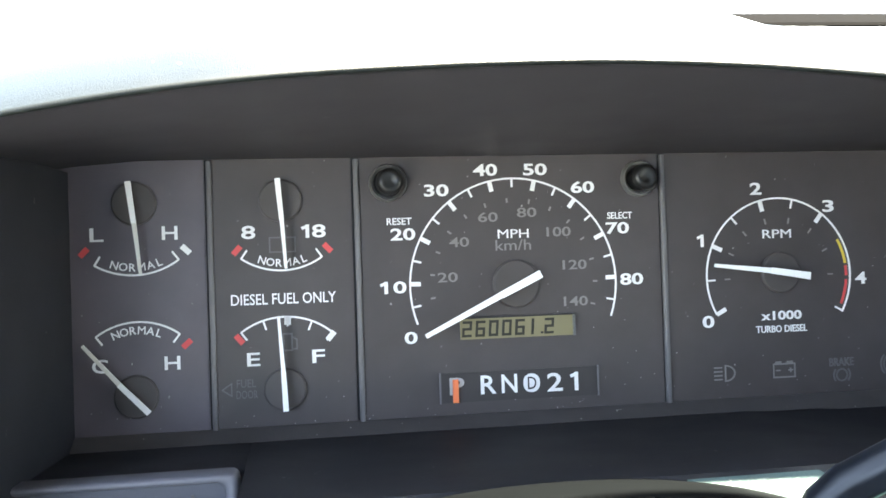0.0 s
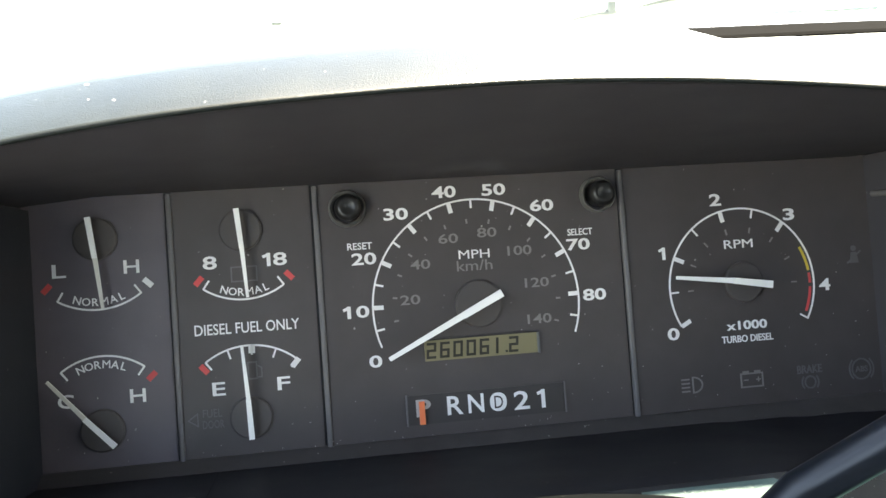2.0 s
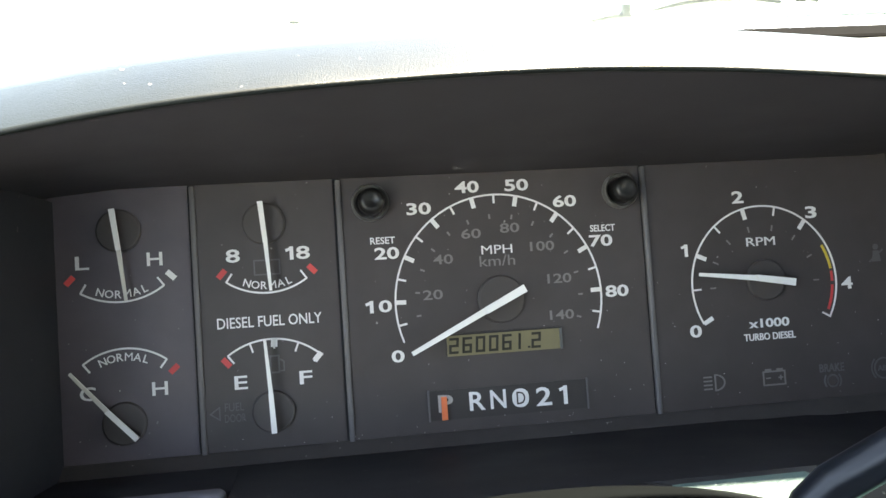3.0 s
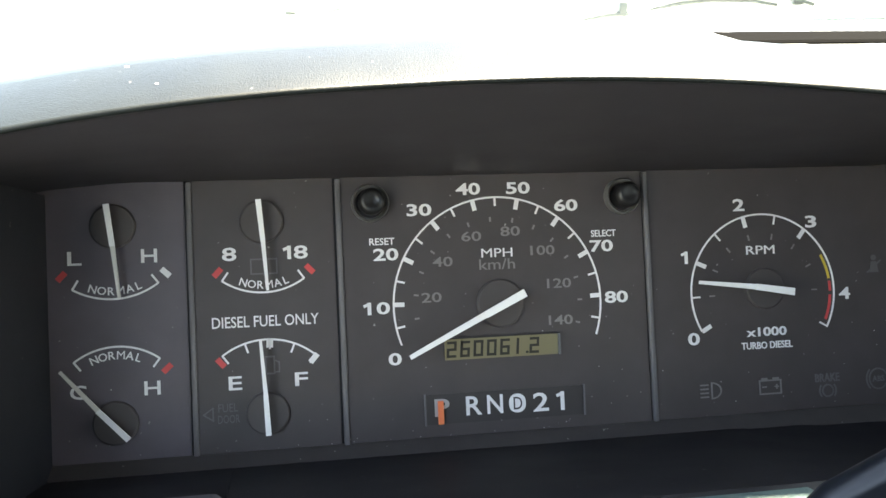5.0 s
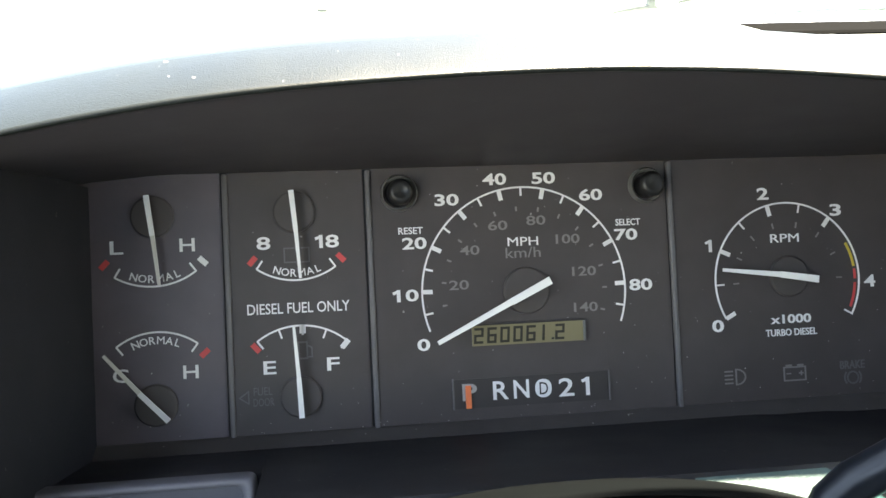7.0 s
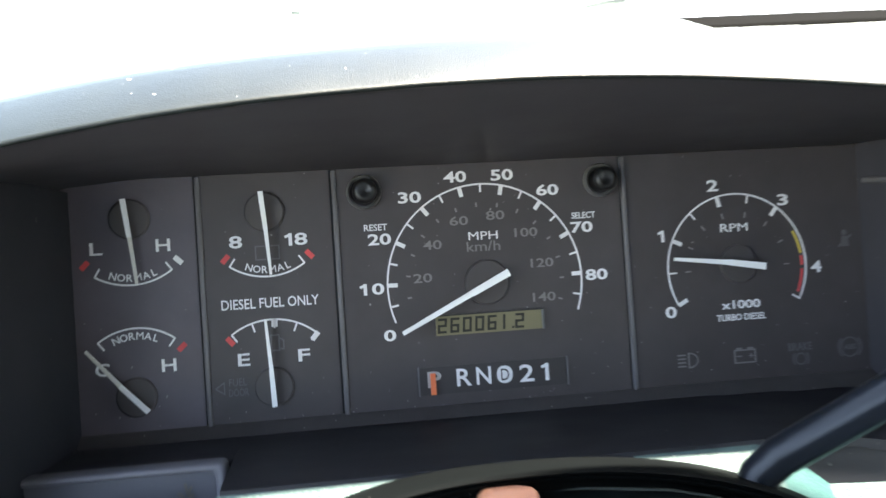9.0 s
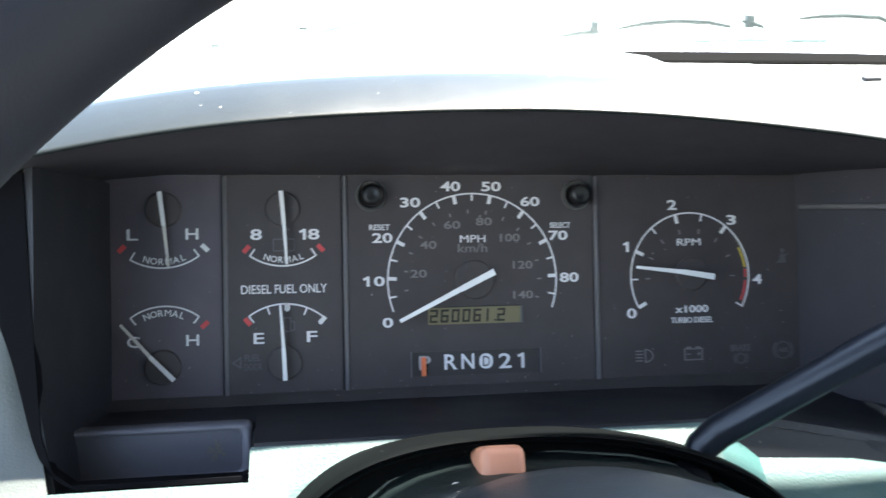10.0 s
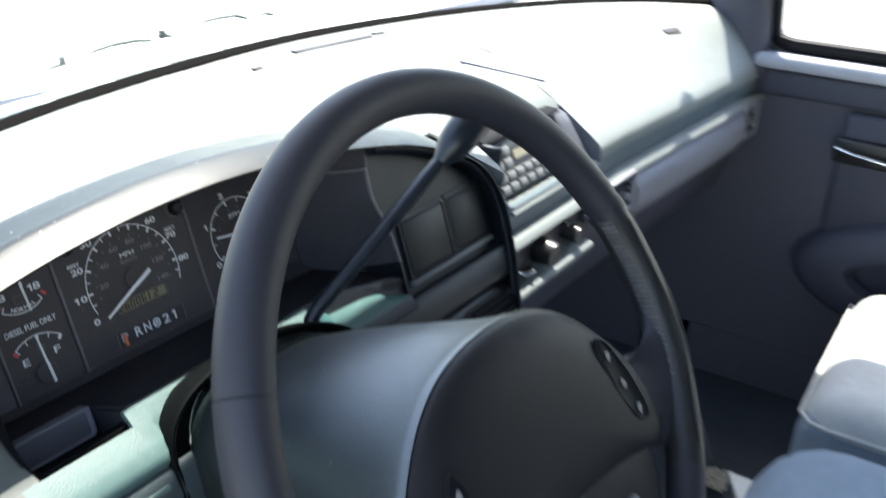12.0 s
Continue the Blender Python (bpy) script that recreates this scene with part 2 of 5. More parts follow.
def round_rect(x0, x1, z0, z1, r, n=5):
    out = []
    for cx, cz, a0 in ((x1 - r, z1 - r, 0), (x0 + r, z1 - r, 90), (x0 + r, z0 + r, 180), (x1 - r, z0 + r, 270)):
        out += [(cx + r * math.cos(radians(a0 + 90 * k / n)), cz + r * math.sin(radians(a0 + 90 * k / n))) for k in range(n + 1)]
    return out


def disc(cx, cz, r, n=40):
    return [(cx + r * math.cos(2 * math.pi * k / n), cz + r * math.sin(2 * math.pi * k / n)) for k in range(n)]


INK = 0.0003  # height of print above its panel


def arc(cx, cz, r0, r1, a0, a1, y=0.0, n=48, bm=None):
    bm = bm or bmesh.new()
    rings = []
    for k in range(n + 1):
        a = radians(a0 + (a1 - a0) * k / n)
        c, s = math.cos(a), math.sin(a)
        rings.append([(cx + r0 * c, y - INK, cz + r0 * s), (cx + r1 * c, y - INK, cz + r1 * s), (cx + r1 * c, y, cz + r1 * s), (cx + r0 * c, y, cz + r0 * s)])
    return loft(rings, cap=True, bm=bm)


def bar(cx, cz, ang, r0, r1, w, y=0.0, bm=None):
    """A radial stroke from r0 to r1 at an angle, w wide."""
    a = radians(ang)
    d, s = (math.cos(a), math.sin(a)), (-math.sin(a) * w / 2, math.cos(a) * w / 2)
    q = [(cx + r * d[0] + k * s[0], cz + r * d[1] + k * s[1]) for r, k in ((r0, -1), (r1, -1), (r1, 1), (r0, 1))]
    return plate(q, y - INK, y, bm)


def stroke(pts, w, y=0.0, bm=None):
    bm = bm or bmesh.new()
    for (x0, z0), (x1, z1) in zip(pts, pts[1:]):
        l = math.hypot(x1 - x0, z1 - z0)
        bar(x0, z0, math.degrees(math.atan2(z1 - z0, x1 - x0)), -w / 2, l + w / 2, w, y, bm)
    return bm


def glyphs(text, height, width=None, bold=0.0):
    """The outline mesh of a word, centred, of a given cap height and width, in the x-y plane."""
    cu = bpy.data.curves.new("word", "FONT")
    cu.body, cu.size, cu.extrude, cu.offset, cu.resolution_u = text, 1.0, 0.01, bold, 3
    ob = bpy.data.objects.new("word", cu)
    scene.collection.objects.link(ob)
    bpy.context.view_layer.update()
    me = bpy.data.meshes.new_from_object(ob.evaluated_get(bpy.context.evaluated_depsgraph_get()))
    bm = bmesh.new()
    bm.from_mesh(me)
    bpy.data.objects.remove(ob)
    bpy.data.meshes.remove(me)
    bpy.data.curves.remove(cu)
    bmesh.ops.remove_doubles(bm, verts=bm.verts, dist=1e-4)
    xs, ys = [v.co.x for v in bm.verts], [v.co.y for v in bm.verts]
    x0, x1, y0, y1 = min(xs), max(xs), min(ys), max(ys)
    ky = height / (y1 - y0)
    kx = width / (x1 - x0) if width else ky
    for v in bm.verts:
        v.co = Vector(((v.co.x - (x0 + x1) / 2) * kx, (v.co.y - (y0 + y1) / 2) * ky, v.co.z / 0.02 * INK))
    return bm


def word(text, cx, cz, height, width=None, mat=None, parent=None, y=0.0, turn=0.0, bold=0.012, name="lettering"):
    bm = glyphs(text, height, width, bold)
    bmesh.ops.transform(bm, verts=bm.verts, matrix=Matrix.Translation((cx, y - INK / 2, cz)) @ pose(0, 0, 0, 90, 0, 0) @ pose(0, 0, 0, 0, 0, turn))
    return part(name, bm, mat or WHITE, parent)


def figure_one(cx, cz, height, w, parent, y=0.0, name="number"):
    """The figure one: an upright with a short flag."""
    bm = stroke([(cx + w * 0.3, cz - height / 2 + w / 2), (cx + w * 0.3, cz + height / 2 - w / 2)], w, y)
    stroke([(cx + w * 0.1, cz + height / 2 - w * 0.55), (cx - w * 0.9, cz + height / 2 - w * 0.9)], w * 0.8, y, bm)
    return part(name, bm, WHITE, parent)


def word_on_arc(text, cx, cz, r, mid, step, height, mat, parent, below=False):
    """Letters set one by one along a circle round (cx, cz); below: along its underside."""
    bm = bmesh.new()
    for k, ch in enumerate(text):
        off = (k - (len(text) - 1) / 2) * step
        a = mid + off if below else mid - off
        g = glyphs(ch, height, None, 0.0 if ch == "M" else 0.010)
        m = Matrix.Translation((cx + r * math.cos(radians(a)), -INK / 2, cz + r * math.sin(radians(a)))) @ pose(0, 0, 0, 90, 0, 0) @ pose(0, 0, 0, 0, 0, a + 90 if below else a - 90)
        bmesh.ops.transform(g, verts=g.verts, matrix=m)
        tmp = bpy.data.meshes.new("letter")
        g.to_mesh(tmp)
        g.free()
        bm.from_mesh(tmp)
        bpy.data.meshes.remove(tmp)
    return part("lettering", bm, mat, parent)


# ---- the cab ----
X0, X1 = -0.46, 1.24  # inner faces of the doors
Y_BACK, Z_ROOF = -1.35, 1.24


def structure(name, bm, mat, label, category):
    return tagged(part(name, bm, mat), label, category, kind="structure")


structure("ground", box(-60, 60, -60, 60, -0.95, -0.8), GROUND, "grey ground under the truck", "ground")
structure("floor", box(X0, X1, Y_BACK, 0.35, -0.05, 0.0), CARPET, "dark blue carpeted cab floor", "floor")
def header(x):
    """The roof's unseen front edge above the windscreen, its bow shaped to cut the sun."""
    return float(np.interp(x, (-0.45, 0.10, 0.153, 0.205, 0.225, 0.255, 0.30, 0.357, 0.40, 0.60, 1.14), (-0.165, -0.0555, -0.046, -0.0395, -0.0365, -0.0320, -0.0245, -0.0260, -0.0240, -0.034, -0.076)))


# the edge's bends are set by which parts of shelf and column get sun
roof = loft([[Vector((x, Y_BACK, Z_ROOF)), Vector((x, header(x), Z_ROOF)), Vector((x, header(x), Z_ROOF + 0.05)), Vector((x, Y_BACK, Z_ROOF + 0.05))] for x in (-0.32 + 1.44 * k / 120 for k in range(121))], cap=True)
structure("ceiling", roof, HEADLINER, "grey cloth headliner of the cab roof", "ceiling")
structure("wall_firewall", box(X0, X1, 0.30, 0.35, 0.0, 0.70), CARPET, "dark carpeted firewall under the dashboard", "wall")


def frame_wall(outer, hole, x0, x1):
    """A door or back wall in the y-z plane with an opening through it; outer and hole share their point count."""
    return loft([[(x0, y, z) for y, z in outer], [(x0, y, z) for y, z in hole], [(x1, y, z) for y, z in hole], [(x1, y, z) for y, z in outer], [(x0, y, z) for y, z in outer]])


back = loft([[(x, y, z) for x, z in ((X0, 0), (X1, 0), (1.12, Z_ROOF + 0.05), (-0.32, Z_ROOF + 0.05))] for y in (Y_BACK, Y_BACK - 0.05)], cap=True)
structure("wall_back", back, HEADLINER, "plain grey rear cab wall", "wall")


PILLAR_Z = (0.62, 0.74, 0.80, 0.90, 1.00, 1.26)


def pillar(side):
    """Front roof pillar beside the windscreen: a broad foot that narrows upwards."""
    rings = []
    for k in range(17):
        z = 0.62 + 0.64 * k / 16
        front_y = float(np.interp(z, PILLAR_Z, (-0.010, -0.030, -0.070, -0.105, -0.120, -0.160)))
        back_y = float(np.interp(z, PILLAR_Z, (-0.160, -0.150, -0.165, -0.182, -0.202, -0.250)))
        if side < 0:
            x, c, w, d = -0.43 + 0.14 * (z - 0.62) / 0.64, -0.035 - 0.11 * (z - 0.62) / 0.64, 0.030, 0.045
        else:
            x, c, w, d = 1.222 - 0.25 * max(0.0, z - 0.72), (front_y + back_y) / 2, 0.040 - 0.012 * min(1, k / 5), (front_y - back_y) / 2
        rings.append([Vector((x + w * math.cos(q), c + d * math.copysign(abs(math.sin(q)) ** 0.8, math.sin(q)), z)) for q in (2 * math.pi * j / 20 for j in range(20))])
    return smooth(loft(rings, cap=True))


structure("trim_pillar_1", pillar(-1), DOORMAT, "slate blue trim of the windscreen pillar", "pillar trim")
structure("trim_pillar_2", pillar(1), DOORMAT, "slate blue trim of the windscreen pillar", "pillar trim")


FOOT = [(-0.46, -0.02), (-0.20, 0.085), (-0.095, 0.135), (-0.048, 0.154), (0.0, 0.171), (0.1, 0.200), (0.2, 0.222), (0.3, 0.238), (0.4, 0.247), (0.48, 0.248), (0.56, 0.243), (0.64, 0.234), (0.77, 0.209), (0.88, 0.176), (1.0, 0.127), (1.09, 0.065), (1.15, 0.005), (1.24, -0.10)]


def windscreen_line(x, z_add=0.0):
    """The bowed foot of the windscreen."""
    y = sum(float(np.interp(x + d, [p[0] for p in FOOT], [p[1] for p in FOOT])) for d in (-0.04, -0.02, 0.0, 0.02, 0.04)) / 5
    return Vector((x, y + 0.008, 0.735 + z_add))


XS = [X0 + (X1 - X0) * k / 40 for k in range(41)]
seal_bm = loft([[windscreen_line(x) + Vector((0, dy - 0.020, dz)) for dy, dz in ((-0.004, -0.012), (-0.0035, -0.0035), (-0.002, -0.0018), (0.006, 0.0022), (0.010, 0.0028), (0.0125, 0.0015), (0.016, -0.014), (0.0, -0.014))] for x in XS], cap=True)
structure("trim_windscreen_seal", seal_bm, SEAL, "black rubber seal along the windscreen foot", "seal")
glass_rings = []
for k in range(7):
    s = k / 6
    ring = []
    for x in XS:
        foot = windscreen_line(x, 0.006) + Vector((0, 0.009, 0))
        u = (x - 0.40) / 0.86
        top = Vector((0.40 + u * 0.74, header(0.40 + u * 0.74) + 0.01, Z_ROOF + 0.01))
        ring.append(foot.lerp(top, s))
    glass_rings.append(ring)
screen = structure("window_windscreen", smooth(loft(glass_rings, closed=False)), GLASS, "clear raked windscreen", "windscreen")
screen.visible_shadow = False

# interior mirror on its stem, high at the windscreen; it shades the right end of the gauge hood
mirror = thing("rear_view_mirror", pose(0.446, -0.050, 1.060, 8, 0, 6), "black interior rear view mirror on a short stem", "mirror")
shell_m = [[(x, y, z) for x, z in round_rect(-0.120 + i, 0.120 - i, -0.028 + i, 0.028 - i, 0.014)] for y, i in ((-0.012, 0.001), (-0.010, 0.0), (0.004, 0.002), (0.014, 0.010))]
part("housing", smooth(loft(shell_m, cap=True)), RUBBER, mirror)
part("mirror_glass", plate(round_rect(-0.116, 0.116, -0.024, 0.024, 0.011), -0.0128, -0.0122), CHROME, mirror, "silvered mirror glass")
part("stem", smooth(tube([(0, 0.012, 0.0), (0, 0.030, 0.03), (0, 0.035, 0.085)], 0.006, 10)), RUBBER, mirror)

# passenger door with its window opening
outer = [(-0.10, 0.10), (-0.10, 0.60), (-0.105, 0.68), (-0.112, 0.75), (-0.19, 1.22), (-1.32, 1.22), (-1.32, 0.10)]
hole = [(-0.19, 0.672), (-0.167, 0.677), (-0.157, 0.692), (-0.153, 0.77), (-0.235, 1.18), (-1.22, 1.18), (-1.22, 0.675)]
door = thing("door_2", Matrix.Identity(4), "closed passenger door with slate vinyl panel and black window frame", "door", kind="structure")
shell = frame_wall(outer, hole, X1, X1 + 0.045)
for v in shell.verts:
    v.co.x -= 0.25 * max(0.0, v.co.z - 0.70)
part("door_shell", shell, DOORMAT, door)
frame_pts = [(X1 - 0.004 - 0.25 * max(0.0, z - 0.70), y, z) for y, z in hole + hole[:1]]
part("window_frame", tube([Vector(p) for p in frame_pts], 0.012, 8), RUBBER, door, "black rubber window frame")
part("belt_ledge", smooth(box(X1 - 0.045, X1 + 0.01, -1.30, -0.135, 0.634, 0.660, 0.010, 3)), BELT, door, "ledge under the window with sunlight put into its pale colour")
part("belt_strip", smooth(box(X1 - 0.02, X1 + 0.01, -1.30, -0.13, 0.585, 0.632, 0.008)), DOORMAT, door)
part("upper_panel", smooth(box(X1 - 0.014, X1 + 0.01, -1.30, -0.30, 0.36, 0.578, 0.010)), DOORMAT, door)
pocket = smooth(loft([[(X1 - d, -0.62 + ry * math.cos(q), 0.30 + rz * math.sin(q)) for q in (2 * math.pi * j / 28 for j in range(28))] for d, ry, rz in ((0.0, 0.36, 0.13), (0.03, 0.35, 0.12), (0.045, 0.33, 0.105), (0.045, 0.26, 0.06), (0.02, 0.25, 0.055))]))
part("armrest", pocket, DOORMAT, door)
handle = part("door_handle", smooth(box(X1 - 0.024, X1 - 0.010, -0.44, -0.295, 0.490, 0.535, 0.006)), GLOSS, door, "dark recessed door handle plate")
part("lever", smooth(tube([(X1 - 0.030, -0.30, 0.517), (X1 - 0.036, -0.33, 0.512), (X1 - 0.036, -0.40, 0.505), (X1 - 0.030, -0.43, 0.502)], 0.0055, 8)), CHROME, handle, "chrome pull lever")

structure("wall_kick_1", box(X0 - 0.06, X0, -0.02, 0.36, -0.05, 0.72), DOORMAT, "slate side panel ahead of the driver's door", "wall")
structure("wall_kick_2", box(X1, X1 + 0.06, -0.10, 0.36, -0.05, 0.72), DOORMAT, "slate side panel ahead of the passenger door", "wall")
for side, xe, xr in (("1", X0, -0.32), ("2", X1, 1.12)):
    sgn = -1 if side == "1" else 1
    rail = loft([[Vector((xr - sgn * 0.02, y, Z_ROOF)), Vector((xr - sgn * 0.02, y, Z_ROOF + 0.05)), Vector((xe - sgn * 0.085, y, 1.235)), Vector((xe - sgn * 0.125, y, 1.185))] for y in (Y_BACK - 0.05, -0.128 if side == "1" else -0.034)], cap=True)
    structure("trim_roof_rail_" + side, rail, HEADLINER, "grey roof rail above the door", "roof rail")
    structure("wall_corner_" + side, box(min(xe, xe + sgn * 0.06), max(xe, xe + sgn * 0.06), Y_BACK - 0.05, -1.30, 0.0, 1.22), HEADLINER, "grey rear corner of the cab", "wall")
    structure("trim_sill_" + side, box(min(xe, xe + sgn * 0.06), max(xe, xe + sgn * 0.06), -1.32, 0.0, -0.05, 0.0985), DOORMAT, "dark door sill", "sill")

# ---- dashboard ----
BROW = [(-0.200, 0.0330), (-0.181, 0.039), (-0.165, 0.043), (-0.148, 0.0465), (-0.131, 0.0495), (-0.114, 0.0521), (-0.078, 0.056), (-0.040, 0.0584), (0.0, 0.0594),
        (0.040, 0.0583), (0.083, 0.0552), (0.120, 0.0515), (0.142, 0.0485), (0.187, 0.0405), (0.218, 0.0335), (0.244, 0.0255), (0.262, 0.019), (0.285, 0.0095),
        (0.305, -0.001), (0.318, -0.0105), (0.328, -0.020), (0.336, -0.034), (0.341, -0.050), (0.343, -0.066), (0.342, -0.085), (0.339, -0.108), (0.332, -0.142), (0.322, -0.166), (0.304, -0.180)]


def dense(pts, n):
    """Resample an outline by its length, gently smoothed."""
    p = np.array(pts, float)
    d = np.r_[0, np.cumsum(np.hypot(*np.diff(p, axis=0).T))]
    t = np.linspace(0, d[-1], n)
    out = np.c_[np.interp(t, d, p[:, 0]), np.interp(t, d, p[:, 1])]
    for _ in range(3):
        out[1:-1] = (out[:-2] + 2 * out[1:-1] + out[2:]) / 4
    return out


POD_LINE = dense(BROW, 90)
dash = thing("dashboard", Matrix.Identity(4), "dusty grey-green vinyl truck dashboard with a hooded gauge pod", "dashboard")


def to_world(x, y, z):
    return FACE_FRAME @ Vector((x, y, z))


def outward(i):
    a, b = POD_LINE[max(i - 1, 0)], POD_LINE[min(i + 1, len(POD_LINE) - 1)]
    t = (b - a) / np.hypot(*(b - a))
    return np.array([-t[1], t[0]])


# hood over the gauges: rounded lip, sloping front, soft crest, then a nearly level top to the seam with the dash pad
HOOD = ((0.0002, -0.1185), (0.0003, -0.1200), (0.0007, -0.1204), (0.0012, -0.1204), (0.0018, -0.1199), (0.0060, -0.1155), (0.0110, -0.1098), (0.0152, -0.1043), (0.0173, -0.1012), (0.0181, -0.0995), (0.0186, -0.0978), (0.0220, -0.0870), (0.0246, -0.0790), (0.0258, -0.0752), (0.0254, -0.0736), (0.0225, -0.0745), (0.0120, -0.1030), (0.0040, -0.1120))


def hood_reach(x):
    """How far the top of the hood runs back, as a factor on its length behind the crest."""
    return float(np.interp(x, (-0.20, 0.0, 0.06, 0.11, 0.19, 0.25), (1.0, 1.0, 1.35, 1.55, 1.15, 0.7)))


def hood_section(x, z, o, shrink=1.0):
    ring = []
    for up, y in HOOD:
        y = y if y < -0.0995 or up < 0.013 else -0.0995 + (y + 0.0995) * hood_reach(x)
        up = up * shrink if up > 0.004 else up
        y -= 0.0025 * min(1.0, max(0.0, (-0.05 - x) / 0.05)) if y < -0.0995 else 0.0
        ring.append(to_world(x + o[0] * up, y, z + o[1] * up))
    return ring


hood_rings = []
for i, (x, z) in enumerate(POD_LINE):
    hood_rings.append(hood_section(x, z, outward(i), min(1.0, max(0.3, (0.36 - x) / 0.11)) if i < 75 else 0.3))
turn = next(i for i, (x, z) in enumerate(POD_LINE) if x > 0.296)
part("gauge_hood", smooth(loft(hood_rings[:turn + 1], cap=True)), HOODP, dash, "dark grey-green glossy hood with white dust specks")
part("hood_side", smooth(loft(hood_rings[turn:], cap=True)), POD, dash, "dark slate side of the gauge pod")


def hood_edge(x):
    """World y and z of the seam behind the hood."""
    z = float(np.interp(x, [p[0] for p in BROW[:18]], [p[1] for p in BROW[:18]]))
    p = to_world(x, -0.0995 + (0.0995 - 0.0752) * hood_reach(x), z + 0.0258 * min(1.0, max(0.3, (0.36 - x) / 0.11)))
    return p.y, p.z


def flare(x):
    """The dash front swings rearwards to meet the passenger door."""
    return -0.030 * min(1.0, max(0.0, (x - 0.68) / 0.555))


def top_profile(x):
    """Dash top from the windscreen foot to its front edge at a station across the cab: (y, z) pairs."""
    f = windscreen_line(x)
    k = min(1.0, max(0.0, (x - 0.30) / 0.12))
    s0 = max(f.y - 0.019, 0.015)
    s1, zj = hood_edge(min(x, 0.27))
    s1, zj, crown = s1 - 0.004, zj - 0.0022, 0.7550 if x < 0.12 else 0.0
    left = [(s0 + (s1 - s0) * q, 0.7312 + (zj + up * max(0.0, crown - zj) - 0.7312) * m + dz) for q, m, up, dz in ((0, 0, 0, 0), (0.10, 0.24, 0.8, 0), (0.30, 0.70, 0.8, 0), (0.5, 0.93, 0.6, 0), (0.7, 0.99, 0.3, 0), (0.84, 1, 0.1, 0), (0.95, 1, 0, 0), (1, 1, 0, -0.0005), (1, 1, 0, -0.003), (0.97, 1, 0, -0.004), (0.9, 1, 0, -0.004))]
    s1 = -0.120 + flare(x)
    right = [(s0 + (s1 - s0) * q, z) for q, z in ((0, 0.7312), (0.13, 0.7300), (0.4, 0.7285), (0.52, 0.722), (0.65, 0.704), (0.77, 0.683), (0.87, 0.661), (0.945, 0.6435), (0.992, 0.6315), (1, 0.623), (0.995, 0.612))]
    return [(a[0] * (1 - k) + b[0] * k, a[1] * (1 - k) + b[1] * k) for a, b in zip(left, right)]


def bay_profile(x):
    """The bay round the radio: the top stops short, drops, and a floor runs out to the front edge."""
    f = windscreen_line(x)
    ys, zs = zip(*[(-y, z) for y, z in top_profile(x)[:10]])
    over = [(y, float(np.interp(-y, ys, zs))) for y in (f.y - 0.019, f.y - 0.06, 0.09, 0.04, -0.01, -0.056)]
    return over + [(-0.058, 0.655), (-0.058, 0.612), (-0.07, 0.606), (-0.112, 0.607), (-0.117, 0.611)]


def stations(x0, x1, n):
    return [x0 + (x1 - x0) * k / n for k in range(n + 1)]


BAY = (0.389, 0.606)  # the radio bay's sides
for x0, x1, prof, n, label in ((X0 + 0.005, BAY[0], top_profile, 36, "sun-bleached grey-green dash top pad"), (*BAY, bay_profile, 10, "pale bay round the radio"), (BAY[1], X1 - 0.005, top_profile, 26, "sun-bleached grey-green dash top pad")):
    part("dash_top", smooth(sheet([[Vector((x, y, z)) for y, z in prof(x)] for x in stations(x0, x1, n)], 0.004)), PAD, dash, label)
for x, side in ((BAY[0], -1), (BAY[1], 1)):
    edge = [bay_profile(x)[5]] + [p for p in top_profile(x) if p[0] < -0.057] + bay_profile(x)[:5:-1]
    part("bay_side", loft([[Vector((x + d * side, y, z - 0.001)) for y, z in edge] for d in (0.0, 0.003)], cap=True), CREASE, dash)

# knee panel under and beside the gauges
def knee_profile(x):
    return [(-0.062, 0.05), (-0.085, 0.034), (-0.094, 0.020), (-0.096, 0.0), (-0.096, -0.03), (-0.097, -0.0555), (-0.104, -0.066), (-0.113, -0.078), (-0.118, -0.086), (-0.119, -0.092), (-0.116, -0.096)]


left_rings = [[to_world(x, y, z) for y, z in knee_profile(x)] for x in (-0.455, -0.40, -0.34, -0.28, -0.24, -0.21, -0.186, -0.179)]
left_rings.append([to_world(-0.179 + d + 0.0001, y + 0.0006, z) for d, (y, z) in zip((0, 0, 0, 0, 0.0006, 0.0075, 0.0105, 0.0080, 0, 0, 0), knee_profile(0))])
part("side_panel", smooth(sheet(left_rings, 0.004)), SIDE, dash, "dusty grey-green side of the dash")
def shelf_profile(x):
    """The shelf under the gauges steps down to the right of the column: (y, z) pairs from its back to the foot of its lip."""
    k = min(1.0, max(0.0, (x - 0.066) / 0.024))
    zb = float(np.interp(x, (0.066, 0.090, 0.144, 0.178), (-0.0640, -0.0703, -0.0735, -0.0885)))
    left = knee_profile(x)[5:] + [(-0.112, -0.099)]
    if x < -0.1035:
        left = [(-0.104, -0.0660), (-0.1075, -0.0706), (-0.113, -0.0780)] + left[3:]
    right = [(-0.097, zb), (-0.1015, zb + (-0.0875 - zb) * 0.38), (-0.106, zb + (-0.0875 - zb) * 0.76), (-0.1095, -0.0875), (-0.1110, -0.0890), (-0.1115, -0.0935), (-0.1165, -0.0975)]
    return [(p[0] * (1 - k) + q[0] * k, p[1] * (1 - k) + q[1] * k) for p, q in zip(left, right)]


SHELF_X = (-0.180, -0.14, -0.1038, -0.1033, -0.092, -0.087, -0.068, -0.045, 0.025, 0.045, 0.066, 0.072, 0.078, 0.084, 0.090, 0.11, 0.13, 0.15, 0.165, 0.178)


